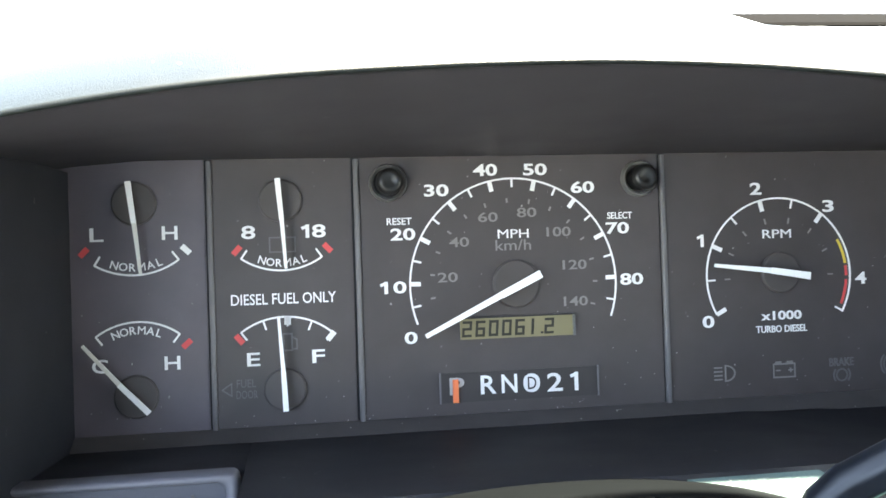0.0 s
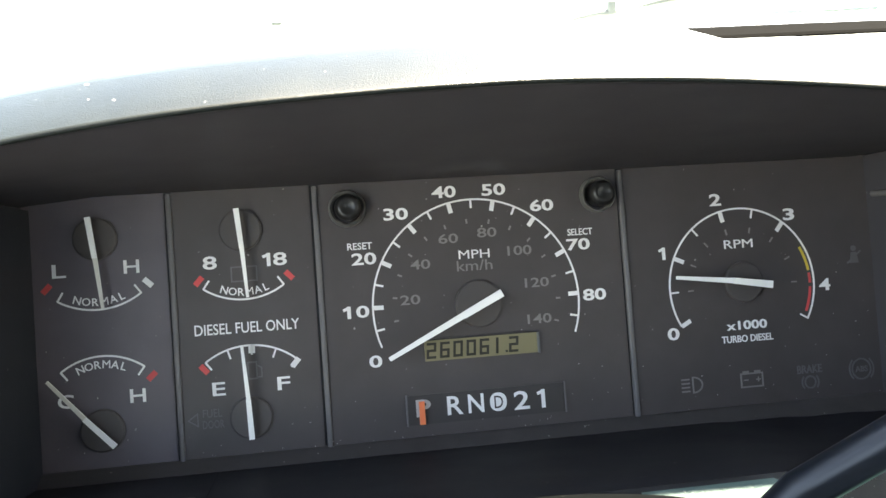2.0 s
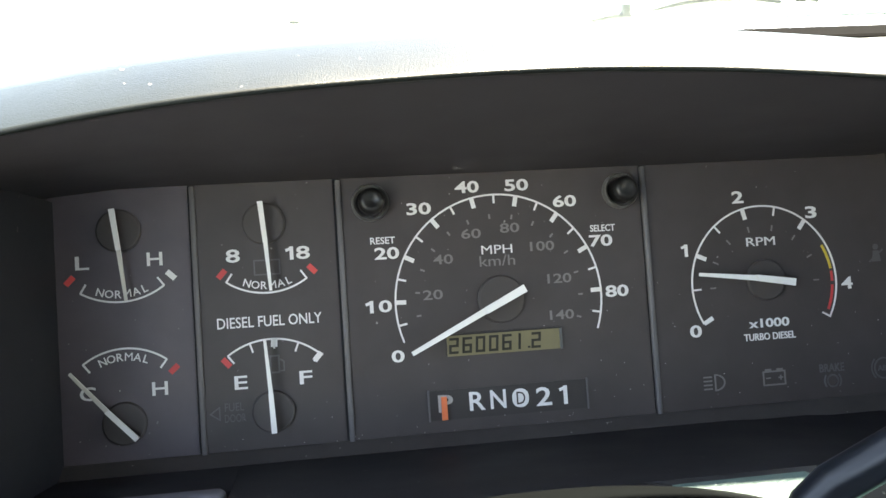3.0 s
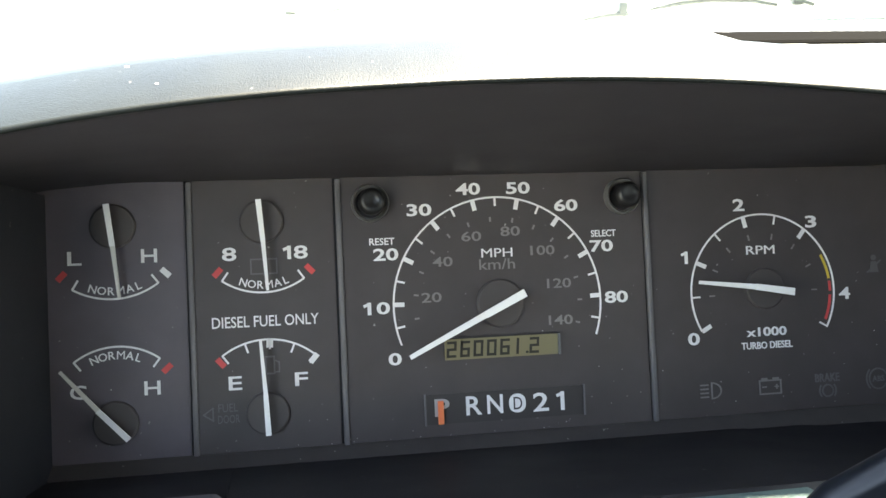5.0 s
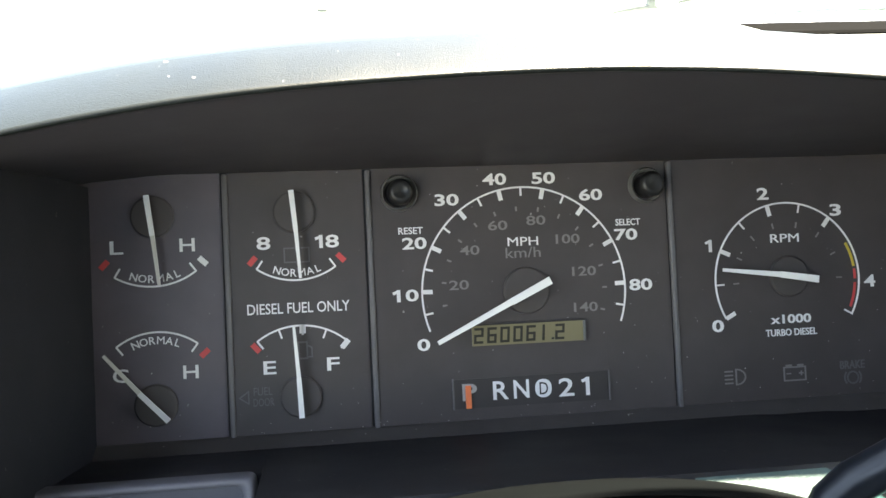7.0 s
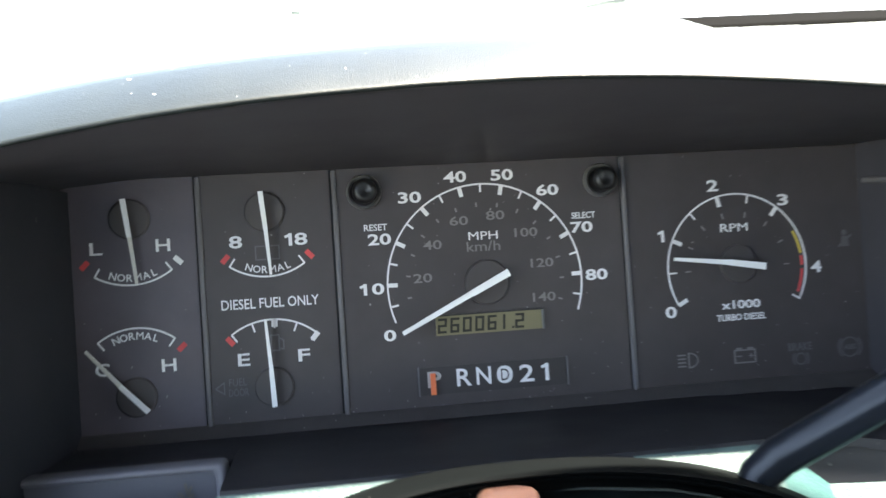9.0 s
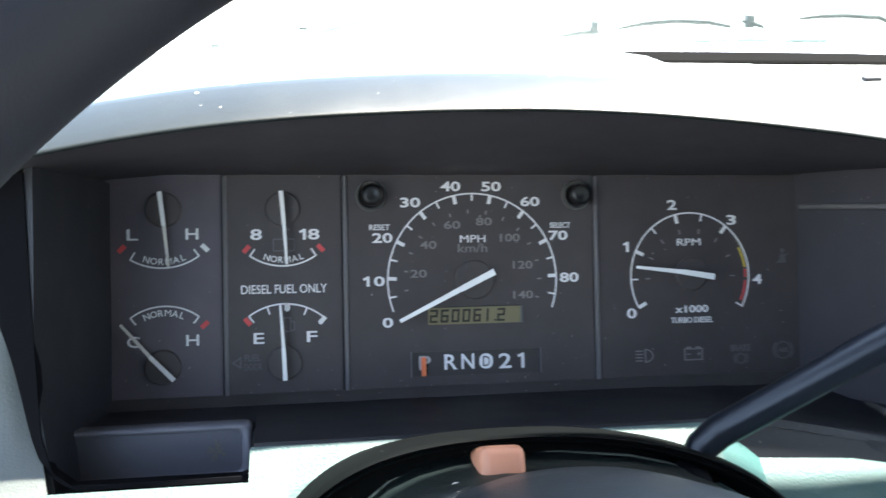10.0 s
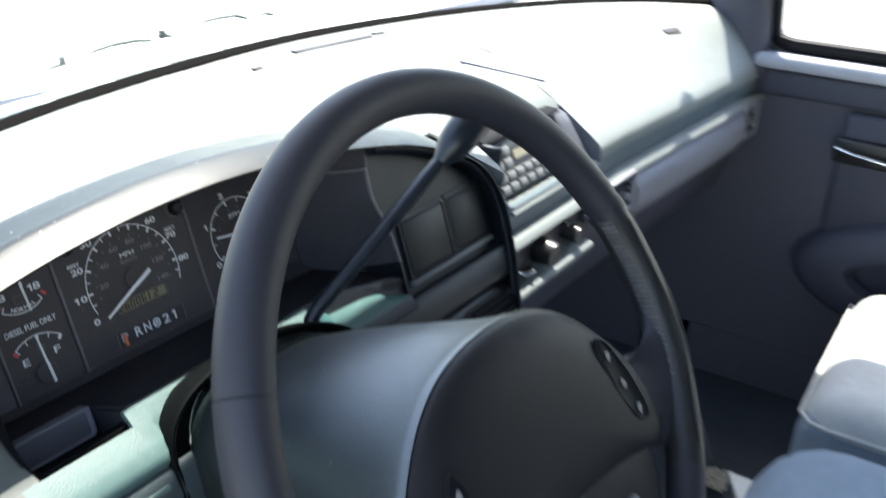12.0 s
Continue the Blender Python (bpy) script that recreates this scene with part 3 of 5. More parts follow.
def tucked(x):
    """The shelf's section; next to the column its front is cut away under the collar."""
    return [(y, z) if y > -0.108 or not -0.09 < x < 0.050 else (-0.108 + 0.0002 * k, -0.0735 - 0.0003 * k) for k, (y, z) in enumerate(shelf_profile(x))]


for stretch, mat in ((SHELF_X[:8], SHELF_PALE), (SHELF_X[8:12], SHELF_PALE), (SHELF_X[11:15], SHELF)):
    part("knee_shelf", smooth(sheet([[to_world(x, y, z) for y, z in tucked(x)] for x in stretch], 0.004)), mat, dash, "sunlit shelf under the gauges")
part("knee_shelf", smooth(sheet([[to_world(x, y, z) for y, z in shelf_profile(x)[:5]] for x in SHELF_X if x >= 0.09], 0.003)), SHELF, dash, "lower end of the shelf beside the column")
# the rim out of the sun: its shade is put into the dark colour
part("shelf_lip", smooth(sheet([[to_world(x, y - 0.0003, z) for y, z in shelf_profile(min(x, 0.178))[4:]] for x in SHELF_X[14:]], 0.003)), POD, dash, "lip under the shelf, its shade put into the dark colour")
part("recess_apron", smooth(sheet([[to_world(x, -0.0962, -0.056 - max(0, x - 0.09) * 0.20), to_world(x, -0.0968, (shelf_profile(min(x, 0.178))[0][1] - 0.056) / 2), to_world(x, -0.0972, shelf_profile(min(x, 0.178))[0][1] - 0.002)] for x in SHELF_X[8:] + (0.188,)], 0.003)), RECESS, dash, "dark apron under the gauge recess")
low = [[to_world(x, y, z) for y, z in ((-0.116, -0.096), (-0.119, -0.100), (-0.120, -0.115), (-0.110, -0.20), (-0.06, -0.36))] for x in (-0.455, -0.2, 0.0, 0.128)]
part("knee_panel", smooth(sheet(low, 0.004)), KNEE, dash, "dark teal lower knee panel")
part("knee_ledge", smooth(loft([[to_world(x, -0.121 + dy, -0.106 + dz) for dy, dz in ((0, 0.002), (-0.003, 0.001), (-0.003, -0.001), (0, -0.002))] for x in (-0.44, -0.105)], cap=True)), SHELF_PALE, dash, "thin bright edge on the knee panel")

# centre and passenger front: dark strip, pale ledge, lower pad
def front(name, prof, x0, x1, mat, label="", n=24):
    rings = [[Vector((x0 + (x1 - x0) * k / n, y + flare(x0 + (x1 - x0) * k / n), z)) for y, z in prof] for k in range(n + 1)]
    return part(name, smooth(loft(rings, cap=True)), mat, dash, label)


front("edge_strip", [(-0.116, 0.614), (-0.108, 0.612), (-0.085, 0.60), (-0.085, 0.575), (-0.112, 0.578), (-0.116, 0.590)], 0.35, 1.236, TEAL, "dark slate strip along the dash edge")
front("ledge", [(-0.128, 0.581), (-0.122, 0.585), (-0.10, 0.584), (-0.09, 0.565), (-0.125, 0.568), (-0.131, 0.574)], 0.35, 1.236, PAD, "pale lit ledge along the dash")
front("glove_pad", [(-0.114, 0.566), (-0.128, 0.561), (-0.135, 0.543), (-0.133, 0.516), (-0.12, 0.495), (-0.09, 0.49), (-0.06, 0.52), (-0.06, 0.56)], 0.715, 1.145, LILAC, "rounded lilac-grey passenger pad")
front("lower_panel", [(-0.10, 0.566), (-0.105, 0.54), (-0.10, 0.48), (-0.07, 0.40), (-0.03, 0.36), (0.0, 0.36), (0.0, 0.56)], 0.35, 1.236, DOORMAT, "dark lower dash panel")
front("lower_ledge", [(-0.142, 0.5235), (-0.138, 0.526), (-0.11, 0.524), (-0.10, 0.512), (-0.138, 0.513), (-0.142, 0.517)], 0.355, 0.56, PAD, "narrow lit strip under the climate knobs")


def dash_z(x, y):
    """Height of the dash top."""
    ys, zs = zip(*[(-b, c) for b, c in top_profile(x)[:10]])
    return float(np.interp(-y, ys, zs))


def slot(x0, x1, y0, y1, half=0.005):
    """A narrow dark opening lying on the dash top."""
    n = Vector((x1 - x0, y1 - y0, 0)).normalized()
    s = Vector((-n.y, n.x, 0)) * half
    a, b = Vector((x0, y0, 0)), Vector((x1, y1, 0))
    quad = [p + Vector((0, 0, dash_z(p.x, p.y))) for p in (a - s, a + s, b + s, b - s)]
    return loft([[p - Vector((0, 0, 0.002)) for p in quad], [p + Vector((0, 0, 0.0026)) for p in quad]], cap=True)


part("defroster_slot", slot(0.399, 0.539, 0.1940, 0.1876), BEZEL, dash, "dark defroster slot")
part("defroster_slot", slot(0.550, 0.568, 0.1925, 0.1885, 0.0035), BEZEL, dash)
part("vent_dot", slot(0.318, 0.330, 0.1810, 0.1800, 0.003), BEZEL, dash)
part("defroster_slot", slot(0.995, 1.030, -0.045, -0.055, 0.0045), BEZEL, dash)
part("crease_line", slot(0.535, 0.628, 0.047, -0.022, 0.0040), CREASE_LINE, dash, "thin slate line across the dash top")


def vent(x0, x1, z0, z1, y, slats=5):
    """Air vent in the dash front: frame, slats and a small thumb knob."""
    v = thing("air_vent", Matrix.Identity(4), "rectangular dash air vent with slats and a thumb knob", "air vent", "dash air vents")
    hole_r = round_rect(x0 + 0.006, x1 - 0.006, z0 + 0.006, z1 - 0.006, 0.004)
    out_r = round_rect(x0, x1, z0, z1, 0.007)
    part("frame", smooth(loft([[(x, y + 0.03, z) for x, z in hole_r], [(x, y - 0.002, z) for x, z in hole_r], [(x, y - 0.004, z) for x, z in out_r], [(x, y + 0.01, z) for x, z in out_r]])), LILAC, v)
    part("cavity", box(x0 + 0.004, x1 - 0.004, y + 0.024, y + 0.028, z0 + 0.004, z1 - 0.004), BEZEL, v)
    for k in range(slats):
        z = z0 + 0.006 + (z1 - z0 - 0.012) * (k + 0.5) / slats
        bm = box(x0 + 0.006, x1 - 0.006, -0.009, 0.009, -0.0011, 0.0011)
        bmesh.ops.transform(bm, verts=bm.verts, matrix=Matrix.Translation((0, y + 0.010, z)) @ pose(0, 0, 0, 28, 0, 0))
        part("slat", bm, POD, v)
    part("thumb_knob", smooth(box(x1 - 0.045, x1 - 0.028, y - 0.008, y + 0.004, (z0 + z1) / 2 - 0.006, (z0 + z1) / 2 + 0.003, 0.003)), BUTTON, v, "pale thumb knob")
    return v


vent(0.600, 0.708, 0.522, 0.578, -0.131)
vent(1.150, 1.222, 0.515, 0.575, -0.156, 4)

# ---- radio in its hooded bay ----
radio = thing("car_radio", pose(0.4885, -0.0785, 0.639, -24, 0, 0), "car radio with rows of pale grey buttons", "radio")
part("body", smooth(box(-0.080, 0.080, 0.0, 0.08, -0.031, 0.031, 0.003)), BEZEL, radio)
part("display", box(-0.030, 0.030, -0.002, 0.002, 0.004, 0.014), LCD, radio, "olive display window")
part("tape_slot", box(-0.045, 0.045, -0.0015, 0.002, 0.019, 0.025), GLOSS, radio, "dark tape slot")
for z in (-0.023, -0.0105):
    for k in range(8):
        x = -0.076 + k * 0.0193
        part("button", smooth(box(x, x + 0.0165, -0.005, 0.001, z - 0.005, z + 0.005, 0.0018)), BUTTON, radio)
for x in (-0.076, -0.0565, 0.038, 0.0575):
    for z in (0.003, 0.0165):
        part("button", smooth(box(x, x + 0.0165, -0.005, 0.001, z - 0.005, z + 0.006, 0.0018)), BUTTON, radio)
hood_r = thing("radio_bezel", Matrix.Identity(4), "dark slate bezel wedge wrapped round the radio", "radio bezel")
A, B, C, D = Vector((0.5660, -0.094, 0.604)), Vector((0.601, -0.122, 0.604)), Vector((0.603, -0.070, 0.671)), Vector((0.570, -0.060, 0.679))
back_off = Vector((0.0, 0.07, 0.0))
wedge = loft([[A, B, C, D], [A + back_off, B + back_off, C + back_off, D + back_off]], cap=True)
bmesh.ops.triangulate(wedge, faces=wedge.faces[:])
bmesh.ops.subdivide_edges(wedge, edges=wedge.edges[:], cuts=3, use_grid_fill=True)
for _ in range(2):
    bmesh.ops.smooth_vert(wedge, verts=wedge.verts[:], factor=0.35, use_axis_x=True, use_axis_y=True, use_axis_z=True)
part("wedge", smooth(wedge), CREASE, hood_r, "lavender-grey side of the bezel")
part("top_bar", smooth(loft([[Vector((x, -0.070 + dy, 0.6705 + dz)) for dy, dz in ((0, 0), (0.002, 0.004), (0.05, 0.006), (0.05, 0))] for x in (0.400, 0.580)], cap=True)), RUBBER, hood_r)
part("side_bar", smooth(box(0.3985, 0.4075, -0.090, -0.03, 0.606, 0.672, 0.002)), POD, hood_r)

# climate control plate with knobs
climate = thing("climate_control", Matrix.Identity(4), "dark climate control plate with a large round knob", "heater control")
part("plate", smooth(box(0.362, 0.560, -0.118, -0.10, 0.528, 0.566, 0.003)), BEZEL, climate)
part("knob", smooth(rod((0.452, -0.115, 0.548), (0.452, -0.142, 0.546), 0.017, 0.014, 20)), GLOSS, climate)
part("knob", smooth(rod((0.525, -0.115, 0.546), (0.525, -0.138, 0.544), 0.012, 0.010, 20)), GLOSS, climate)
part("slider", smooth(tube([(0.395, -0.118, 0.541), (0.400, -0.132, 0.538), (0.414, -0.136, 0.538)], 0.003, 8)), CHROME, climate, "bent bright slider tab")
part("slider", smooth(tube([(0.515, -0.118, 0.558), (0.513, -0.128, 0.560)], 0.0035, 8)), CHROME, climate)

# ---- instrument cluster ----
cluster = thing("instrument_cluster", FACE_FRAME, "black truck instrument cluster in a deep hooded recess", "gauge cluster")
TOPZ, BOTZ = 0.0490, -0.0500
# recess: roof, floor and end walls
roof_rings = []
for x, z in POD_LINE:
    if x > 0.185 and z < 0.05:
        break
    xf = min(max(x * 0.93, -0.168), 0.171)
    zf = TOPZ + 0.001 - max(0.0, -0.15 - x) * 0.08
    roof_rings.append([(xf + (x - xf) * s, -(0.1185 + 0.0025 * min(1.0, max(0.0, (-0.05 - x) / 0.05))) * s, zf + (z + 0.0006 - zf) * (s ** 1.15)) for s in (0, 0.2, 0.4, 0.6, 0.8, 0.93, 1.0)])
part("recess_roof", smooth(sheet(roof_rings, -0.002)), ROOF, cluster, "shaded black underside of the hood")
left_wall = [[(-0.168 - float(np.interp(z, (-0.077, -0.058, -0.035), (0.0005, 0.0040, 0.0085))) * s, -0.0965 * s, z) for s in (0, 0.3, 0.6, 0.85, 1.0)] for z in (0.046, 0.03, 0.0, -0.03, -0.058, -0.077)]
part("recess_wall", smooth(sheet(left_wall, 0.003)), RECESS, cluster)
WALL_CURVE = [(0.0500, 0.1800), (0.0360, 0.1775), (0.0270, 0.1750), (0.0240, 0.1745), (0.0142, 0.1732), (0.0038, 0.1728), (-0.0074, 0.1756), (-0.0170, 0.1790), (-0.0308, 0.1840), (-0.0530, 0.1866), (-0.0600, 0.1868)]
right_wall = [[(0.1705 + (x - 0.1705) * s ** 1.5, -0.101 * s, z) for s in (0, 0.25, 0.5, 0.75, 0.9, 1.0)] for z, x in WALL_CURVE]
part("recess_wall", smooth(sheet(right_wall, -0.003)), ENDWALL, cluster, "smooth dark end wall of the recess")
part("wall_rim", smooth(tube([(0.1708, -0.004, 0.0335), (0.1712, -0.05, 0.0303), (0.1725, -0.090, 0.0277)] + [(x, -0.101, z) for z, x in WALL_CURVE[2:]], 0.0014, 8)), RIDGE, cluster)
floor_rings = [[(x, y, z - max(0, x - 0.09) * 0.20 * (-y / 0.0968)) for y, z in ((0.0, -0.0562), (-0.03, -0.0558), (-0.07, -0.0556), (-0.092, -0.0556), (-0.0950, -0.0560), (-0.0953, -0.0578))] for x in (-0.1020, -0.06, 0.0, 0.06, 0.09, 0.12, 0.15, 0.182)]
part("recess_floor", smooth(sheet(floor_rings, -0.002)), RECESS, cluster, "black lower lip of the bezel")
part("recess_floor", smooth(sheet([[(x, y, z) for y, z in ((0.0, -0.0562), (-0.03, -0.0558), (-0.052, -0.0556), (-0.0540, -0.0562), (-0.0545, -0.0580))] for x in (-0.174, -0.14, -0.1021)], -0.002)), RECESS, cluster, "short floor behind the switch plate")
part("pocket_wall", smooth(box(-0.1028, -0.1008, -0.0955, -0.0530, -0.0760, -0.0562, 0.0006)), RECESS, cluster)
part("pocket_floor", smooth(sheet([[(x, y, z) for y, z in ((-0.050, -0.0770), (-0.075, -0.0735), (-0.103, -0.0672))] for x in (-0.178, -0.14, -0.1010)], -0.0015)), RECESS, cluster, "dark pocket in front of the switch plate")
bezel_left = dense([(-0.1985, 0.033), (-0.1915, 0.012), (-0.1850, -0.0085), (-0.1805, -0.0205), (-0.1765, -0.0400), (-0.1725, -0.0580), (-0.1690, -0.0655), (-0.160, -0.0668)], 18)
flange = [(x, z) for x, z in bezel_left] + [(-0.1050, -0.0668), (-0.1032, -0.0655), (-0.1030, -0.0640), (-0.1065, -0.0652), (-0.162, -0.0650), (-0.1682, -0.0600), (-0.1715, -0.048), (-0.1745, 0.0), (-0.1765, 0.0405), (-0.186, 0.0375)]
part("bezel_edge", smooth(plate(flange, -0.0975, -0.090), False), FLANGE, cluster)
part("lower_strip", loft([[(x, y, z) for y, z in ((0.001, -0.0497), (-0.0012, -0.0502), (-0.0092, -0.0551), (-0.0100, -0.0558), (0.001, -0.0570))] for x in (-0.168, 0.171)], cap=True), LEDGE, cluster, "scuffed grey ledge along the foot of the panels")

PANELS = {}
for key, x0, x1, mat, lab in (("oil_and_temperature_panel", -0.1680, -0.1172, FACE_VEIL, "black panel with oil and temperature gauges, a bluish reflection put into its colour"),
                              ("voltage_and_fuel_panel", -0.1146, -0.0630, FACE, "black panel with voltage and fuel gauges"),
                              ("speedometer_panel", -0.0602, 0.0600, FACE, "black speedometer panel with odometer and gear indicator"),
                              ("tachometer_panel", 0.0626, 0.1710, FACE, "black tachometer panel with unlit warning symbols")):
    PANELS[key] = part(key, plate([(x0, BOTZ), (x1, BOTZ), (x1, TOPZ + 0.002), (x0, TOPZ + 0.002)], 0.0, 0.003), mat, cluster, lab)
OILP, VOLTP, SPEEDP, TACHP = PANELS.values()
for x, w in ((-0.1159, 0.0026), (-0.0616, 0.0028), (0.0613, 0.0026)):
    groove = part("divider", box(x - w / 2, x + w / 2, 0.0006, 0.0026, BOTZ - 0.001, TOPZ + 0.001), RECESS, cluster, "dark groove between two panels")
    part("ridge", smooth(box(x + w / 2 - 0.0019, x + w / 2 + 0.0001, -0.0013, 0.002, BOTZ - 0.0005, TOPZ + 0.0005, 0.0005)), RIDGE, groove, "worn grey ridge beside the groove")
part("backing", box(-0.172, 0.176, 0.004, 0.008, -0.06, 0.06), BEZEL, cluster)


def gauge_needle(hub, tip, tail, parent, hub_r, w_tip, w_tail, y=-0.0085, dim=NEEDLE):
    """Hub disc, a pointer in two lengths: the tapered arm outside the hub and the broad tail across it."""
    hx, hz = hub
    d = Vector((tip[0] - tail[0], 0, tip[1] - tail[1])).normalized()
    s = Vector((-d.z, 0, d.x))
    joint = Vector((hx, y, hz)) + d * hub_r * 0.98
    a, b = Vector((tip[0], y, tip[1])), Vector((tail[0], y - 0.0006, tail[1]))
    ob = part("hub", smooth(loft([[(x, yy, z) for x, z in disc(hx, hz, r)] for r, yy in ((hub_r + 0.0004, 0.0), (hub_r + 0.0003, -0.0016), (hub_r - 0.0003, -0.0020))], cap=True), False), HUBCAP, parent, "round black needle hub")
    w_j = w_tip + (w_tail - w_tip) * 0.55
    for nm, p, q, w0, w1, lift, mat in (("needle_arm", a, joint, w_tip, w_j, 0.0, dim), ("needle_tail", joint, b, w_j * 1.12, w_tail, 0.0006, NEEDLE)):
        o = Vector((0, -lift, 0))
        part(nm, loft([[p - s * w0 / 2 + o, p + s * w0 / 2 + o, q + s * w1 / 2 + o, q - s * w1 / 2 + o], [v + Vector((0, 0.0012, 0)) + o for v in (p - s * w0 / 2, p + s * w0 / 2, q + s * w1 / 2, q - s * w1 / 2)]], cap=True), mat, parent)
    return ob


# speedometer
SC = (-0.0003, -0.0002)
def mph(v):
    return 90 + (45 - v) * 2.52


part("scale_arc", arc(*SC, 0.0409, 0.0416, 200.2, -20.0), WHITE, SPEEDP)
for v in range(5, 90, 5):
    major = v % 10 == 0
    part("tick", bar(*SC, mph(v), 0.0371 if major else 0.0378, 0.0410, 0.0017 if major else 0.0008), WHITE, SPEEDP)
for v, x, z in ((0, -0.0418, -0.0195), (10, -0.0476, 0.0), (20, -0.0437, 0.0203), (30, -0.0302, 0.0369), (40, -0.0107, 0.0445), (50, 0.0093, 0.0444), (60, 0.0285, 0.0371), (70, 0.0424, 0.0205), (80, 0.0476, 0.0)):
    if v == 10:
        figure_one(x - 0.0036, z, 0.0047, 0.0014, SPEEDP)
        word("0", x + 0.0021, z, 0.0047, 0.0051, WHITE, SPEEDP, name="number", bold=0.022)
    else:
        word(str(v), x, z, 0.0047, 0.0050 if v == 0 else 0.0096, WHITE, SPEEDP, name="number", bold=0.022)
for v, x, z in ((20, -0.0268, 0.0032), (40, -0.0219, 0.0167), (60, -0.0102, 0.0261), (80, 0.0054, 0.0276), (100, 0.0181, 0.0197), (120, 0.0242, 0.0065), (140, 0.0242, -0.0079)):
    word(str(v), x, z, 0.0038, 0.0078 if v < 100 else 0.0098, GREY, SPEEDP, name="number", bold=0.01)
for v in range(10, 145, 10):
    part("tick", bar(*SC, mph(v * 0.6214), 0.0318, 0.0336, 0.0007), GREY, SPEEDP)
word("MPH", -0.0003, 0.0194, 0.0034, 0.0124, WHITE, SPEEDP, bold=0.0)
word("km/h", -0.0004, 0.0150, 0.0042, 0.0142, GREY, SPEEDP, bold=0.0)
word("RESET", -0.0450, 0.0253, 0.0027, 0.0096, WHITE, SPEEDP)
word("SELECT", 0.0435, 0.0255, 0.0027, 0.0103, WHITE, SPEEDP)
gauge_needle((0.0, -0.0002), (-0.0372, -0.0185), (0.0076, 0.0035), SPEEDP, 0.0090, 0.0016, 0.0030, y=-0.0095)
# odometer window and its segments
part("odometer_window", box(-0.0226, 0.0224, -0.0006, 0.001, -0.0211, -0.0131), LCD, SPEEDP, "olive liquid crystal odometer window")
part("window_edge", box(0.0224, 0.0231, -0.0022, 0.001, -0.0212, -0.0130), BUTTON, SPEEDP)
part("window_edge", box(-0.0233, 0.0231, -0.0016, 0.001, -0.0131, -0.0125), BEZEL, SPEEDP)
SEG = {"0": "abcdef", "1": "bc", "2": "abged", "6": "acdefg"}


def digit(ch, x, z, w, h):
    lines = {"a": ((0, 1), (1, 1)), "b": ((1, 1), (1, 0.5)), "c": ((1, 0.5), (1, 0)), "d": ((0, 0), (1, 0)), "e": ((0, 0.5), (0, 0)), "f": ((0, 1), (0, 0.5)), "g": ((0, 0.5), (1, 0.5))}
    for s in SEG[ch]:
        (u0, v0), (u1, v1) = lines[s]
        sl = 0.0004
        part("segment", stroke([(x + u0 * w + v0 * sl, z + v0 * h), (x + u1 * w + v1 * sl, z + v1 * h)], 0.00098, -0.0006), LCD_INK, SPEEDP)


for k, ch in enumerate("260061"):
    digit(ch, -0.0216 + k * 0.00525 - (0.0015 if ch == "1" else 0), -0.0197, 0.0028, 0.0052)
part("decimal_point", stroke([(0.0097, -0.0196), (0.0099, -0.0196)], 0.0008, -0.0006), LCD_INK, SPEEDP)
digit("2", 0.0112, -0.0197, 0.0028, 0.0052)
# gear indicator
part("gear_window", box(-0.0310, 0.0320, -0.0004, 0.001, -0.0452, -0.0338), GEARWIN, SPEEDP, "black gear indicator window")
part("window_edge", box(0.0318, 0.0323, -0.0014, 0.001, -0.0455, -0.0335), RIDGE, SPEEDP)
part("window_edge", box(-0.0314, -0.0308, -0.0010, 0.001, -0.0455, -0.0335), RIDGE, SPEEDP)
for ch, x, z in (("R", -0.0122, -0.0389), ("N", -0.0039, -0.0389), ("2", 0.0144, -0.0393)):
    word(ch, x, z, 0.0072, 0.0062, WHITE, SPEEDP, y=-0.0004, bold=0.012, name="gear_letter")
figure_one(0.0227, -0.0394, 0.0072, 0.0015, SPEEDP, y=-0.0004, name="gear_letter")
part("gear_letter", plate(round_rect(0.0017, 0.0083, -0.0427, -0.0355, 0.0030, 6), -0.0007, -0.0004), WHITE, SPEEDP)
word("D", 0.0051, -0.0391, 0.0048, 0.0034, GEARWIN, SPEEDP, y=-0.0007, bold=0.0, name="gear_letter")
word("P", -0.0246, -0.0389, 0.0066, 0.0058, DULL_WHITE, SPEEDP, y=-0.0004, bold=0.02, name="gear_letter")
part("gear_pointer", box(-0.0264, -0.0243, -0.0022, -0.0008, -0.0450, -0.0362), ORANGE, SPEEDP, "orange gear pointer")


def push_knob(x, z):
    """Trip button: raised collar and a domed black plunger."""
    prof = ((0.0072, 0.0), (0.0072, -0.0025), (0.0066, -0.0035), (0.0058, -0.0030), (0.0056, 0.0))
    ob = part("knob_collar", smooth(loft([[(px, y, pz) for px, pz in disc(x, z, r, 32)] for r, y in prof])), KNOB_RING, cluster, "raised collar of a push button")
    stem = ((0.0046, 0.0), (0.0046, -0.0050), (0.0050, -0.0062), (0.0050, -0.0084), (0.0040, -0.0098), (0.0030, -0.0102), (0.0022, -0.0098), (0.0004, -0.0095))
    part("plunger", smooth(loft([[(px, y, pz) for px, pz in disc(x, z, r, 28)] for r, y in stem], cap=True)), GLOSS, ob, "black push button")


push_knob(-0.0490, 0.0400)
push_knob(0.0515, 0.0400)

# tachometer
TC = (0.1113, -0.0008)
def rpm(v):
    return 208.3 - 52.2 * v


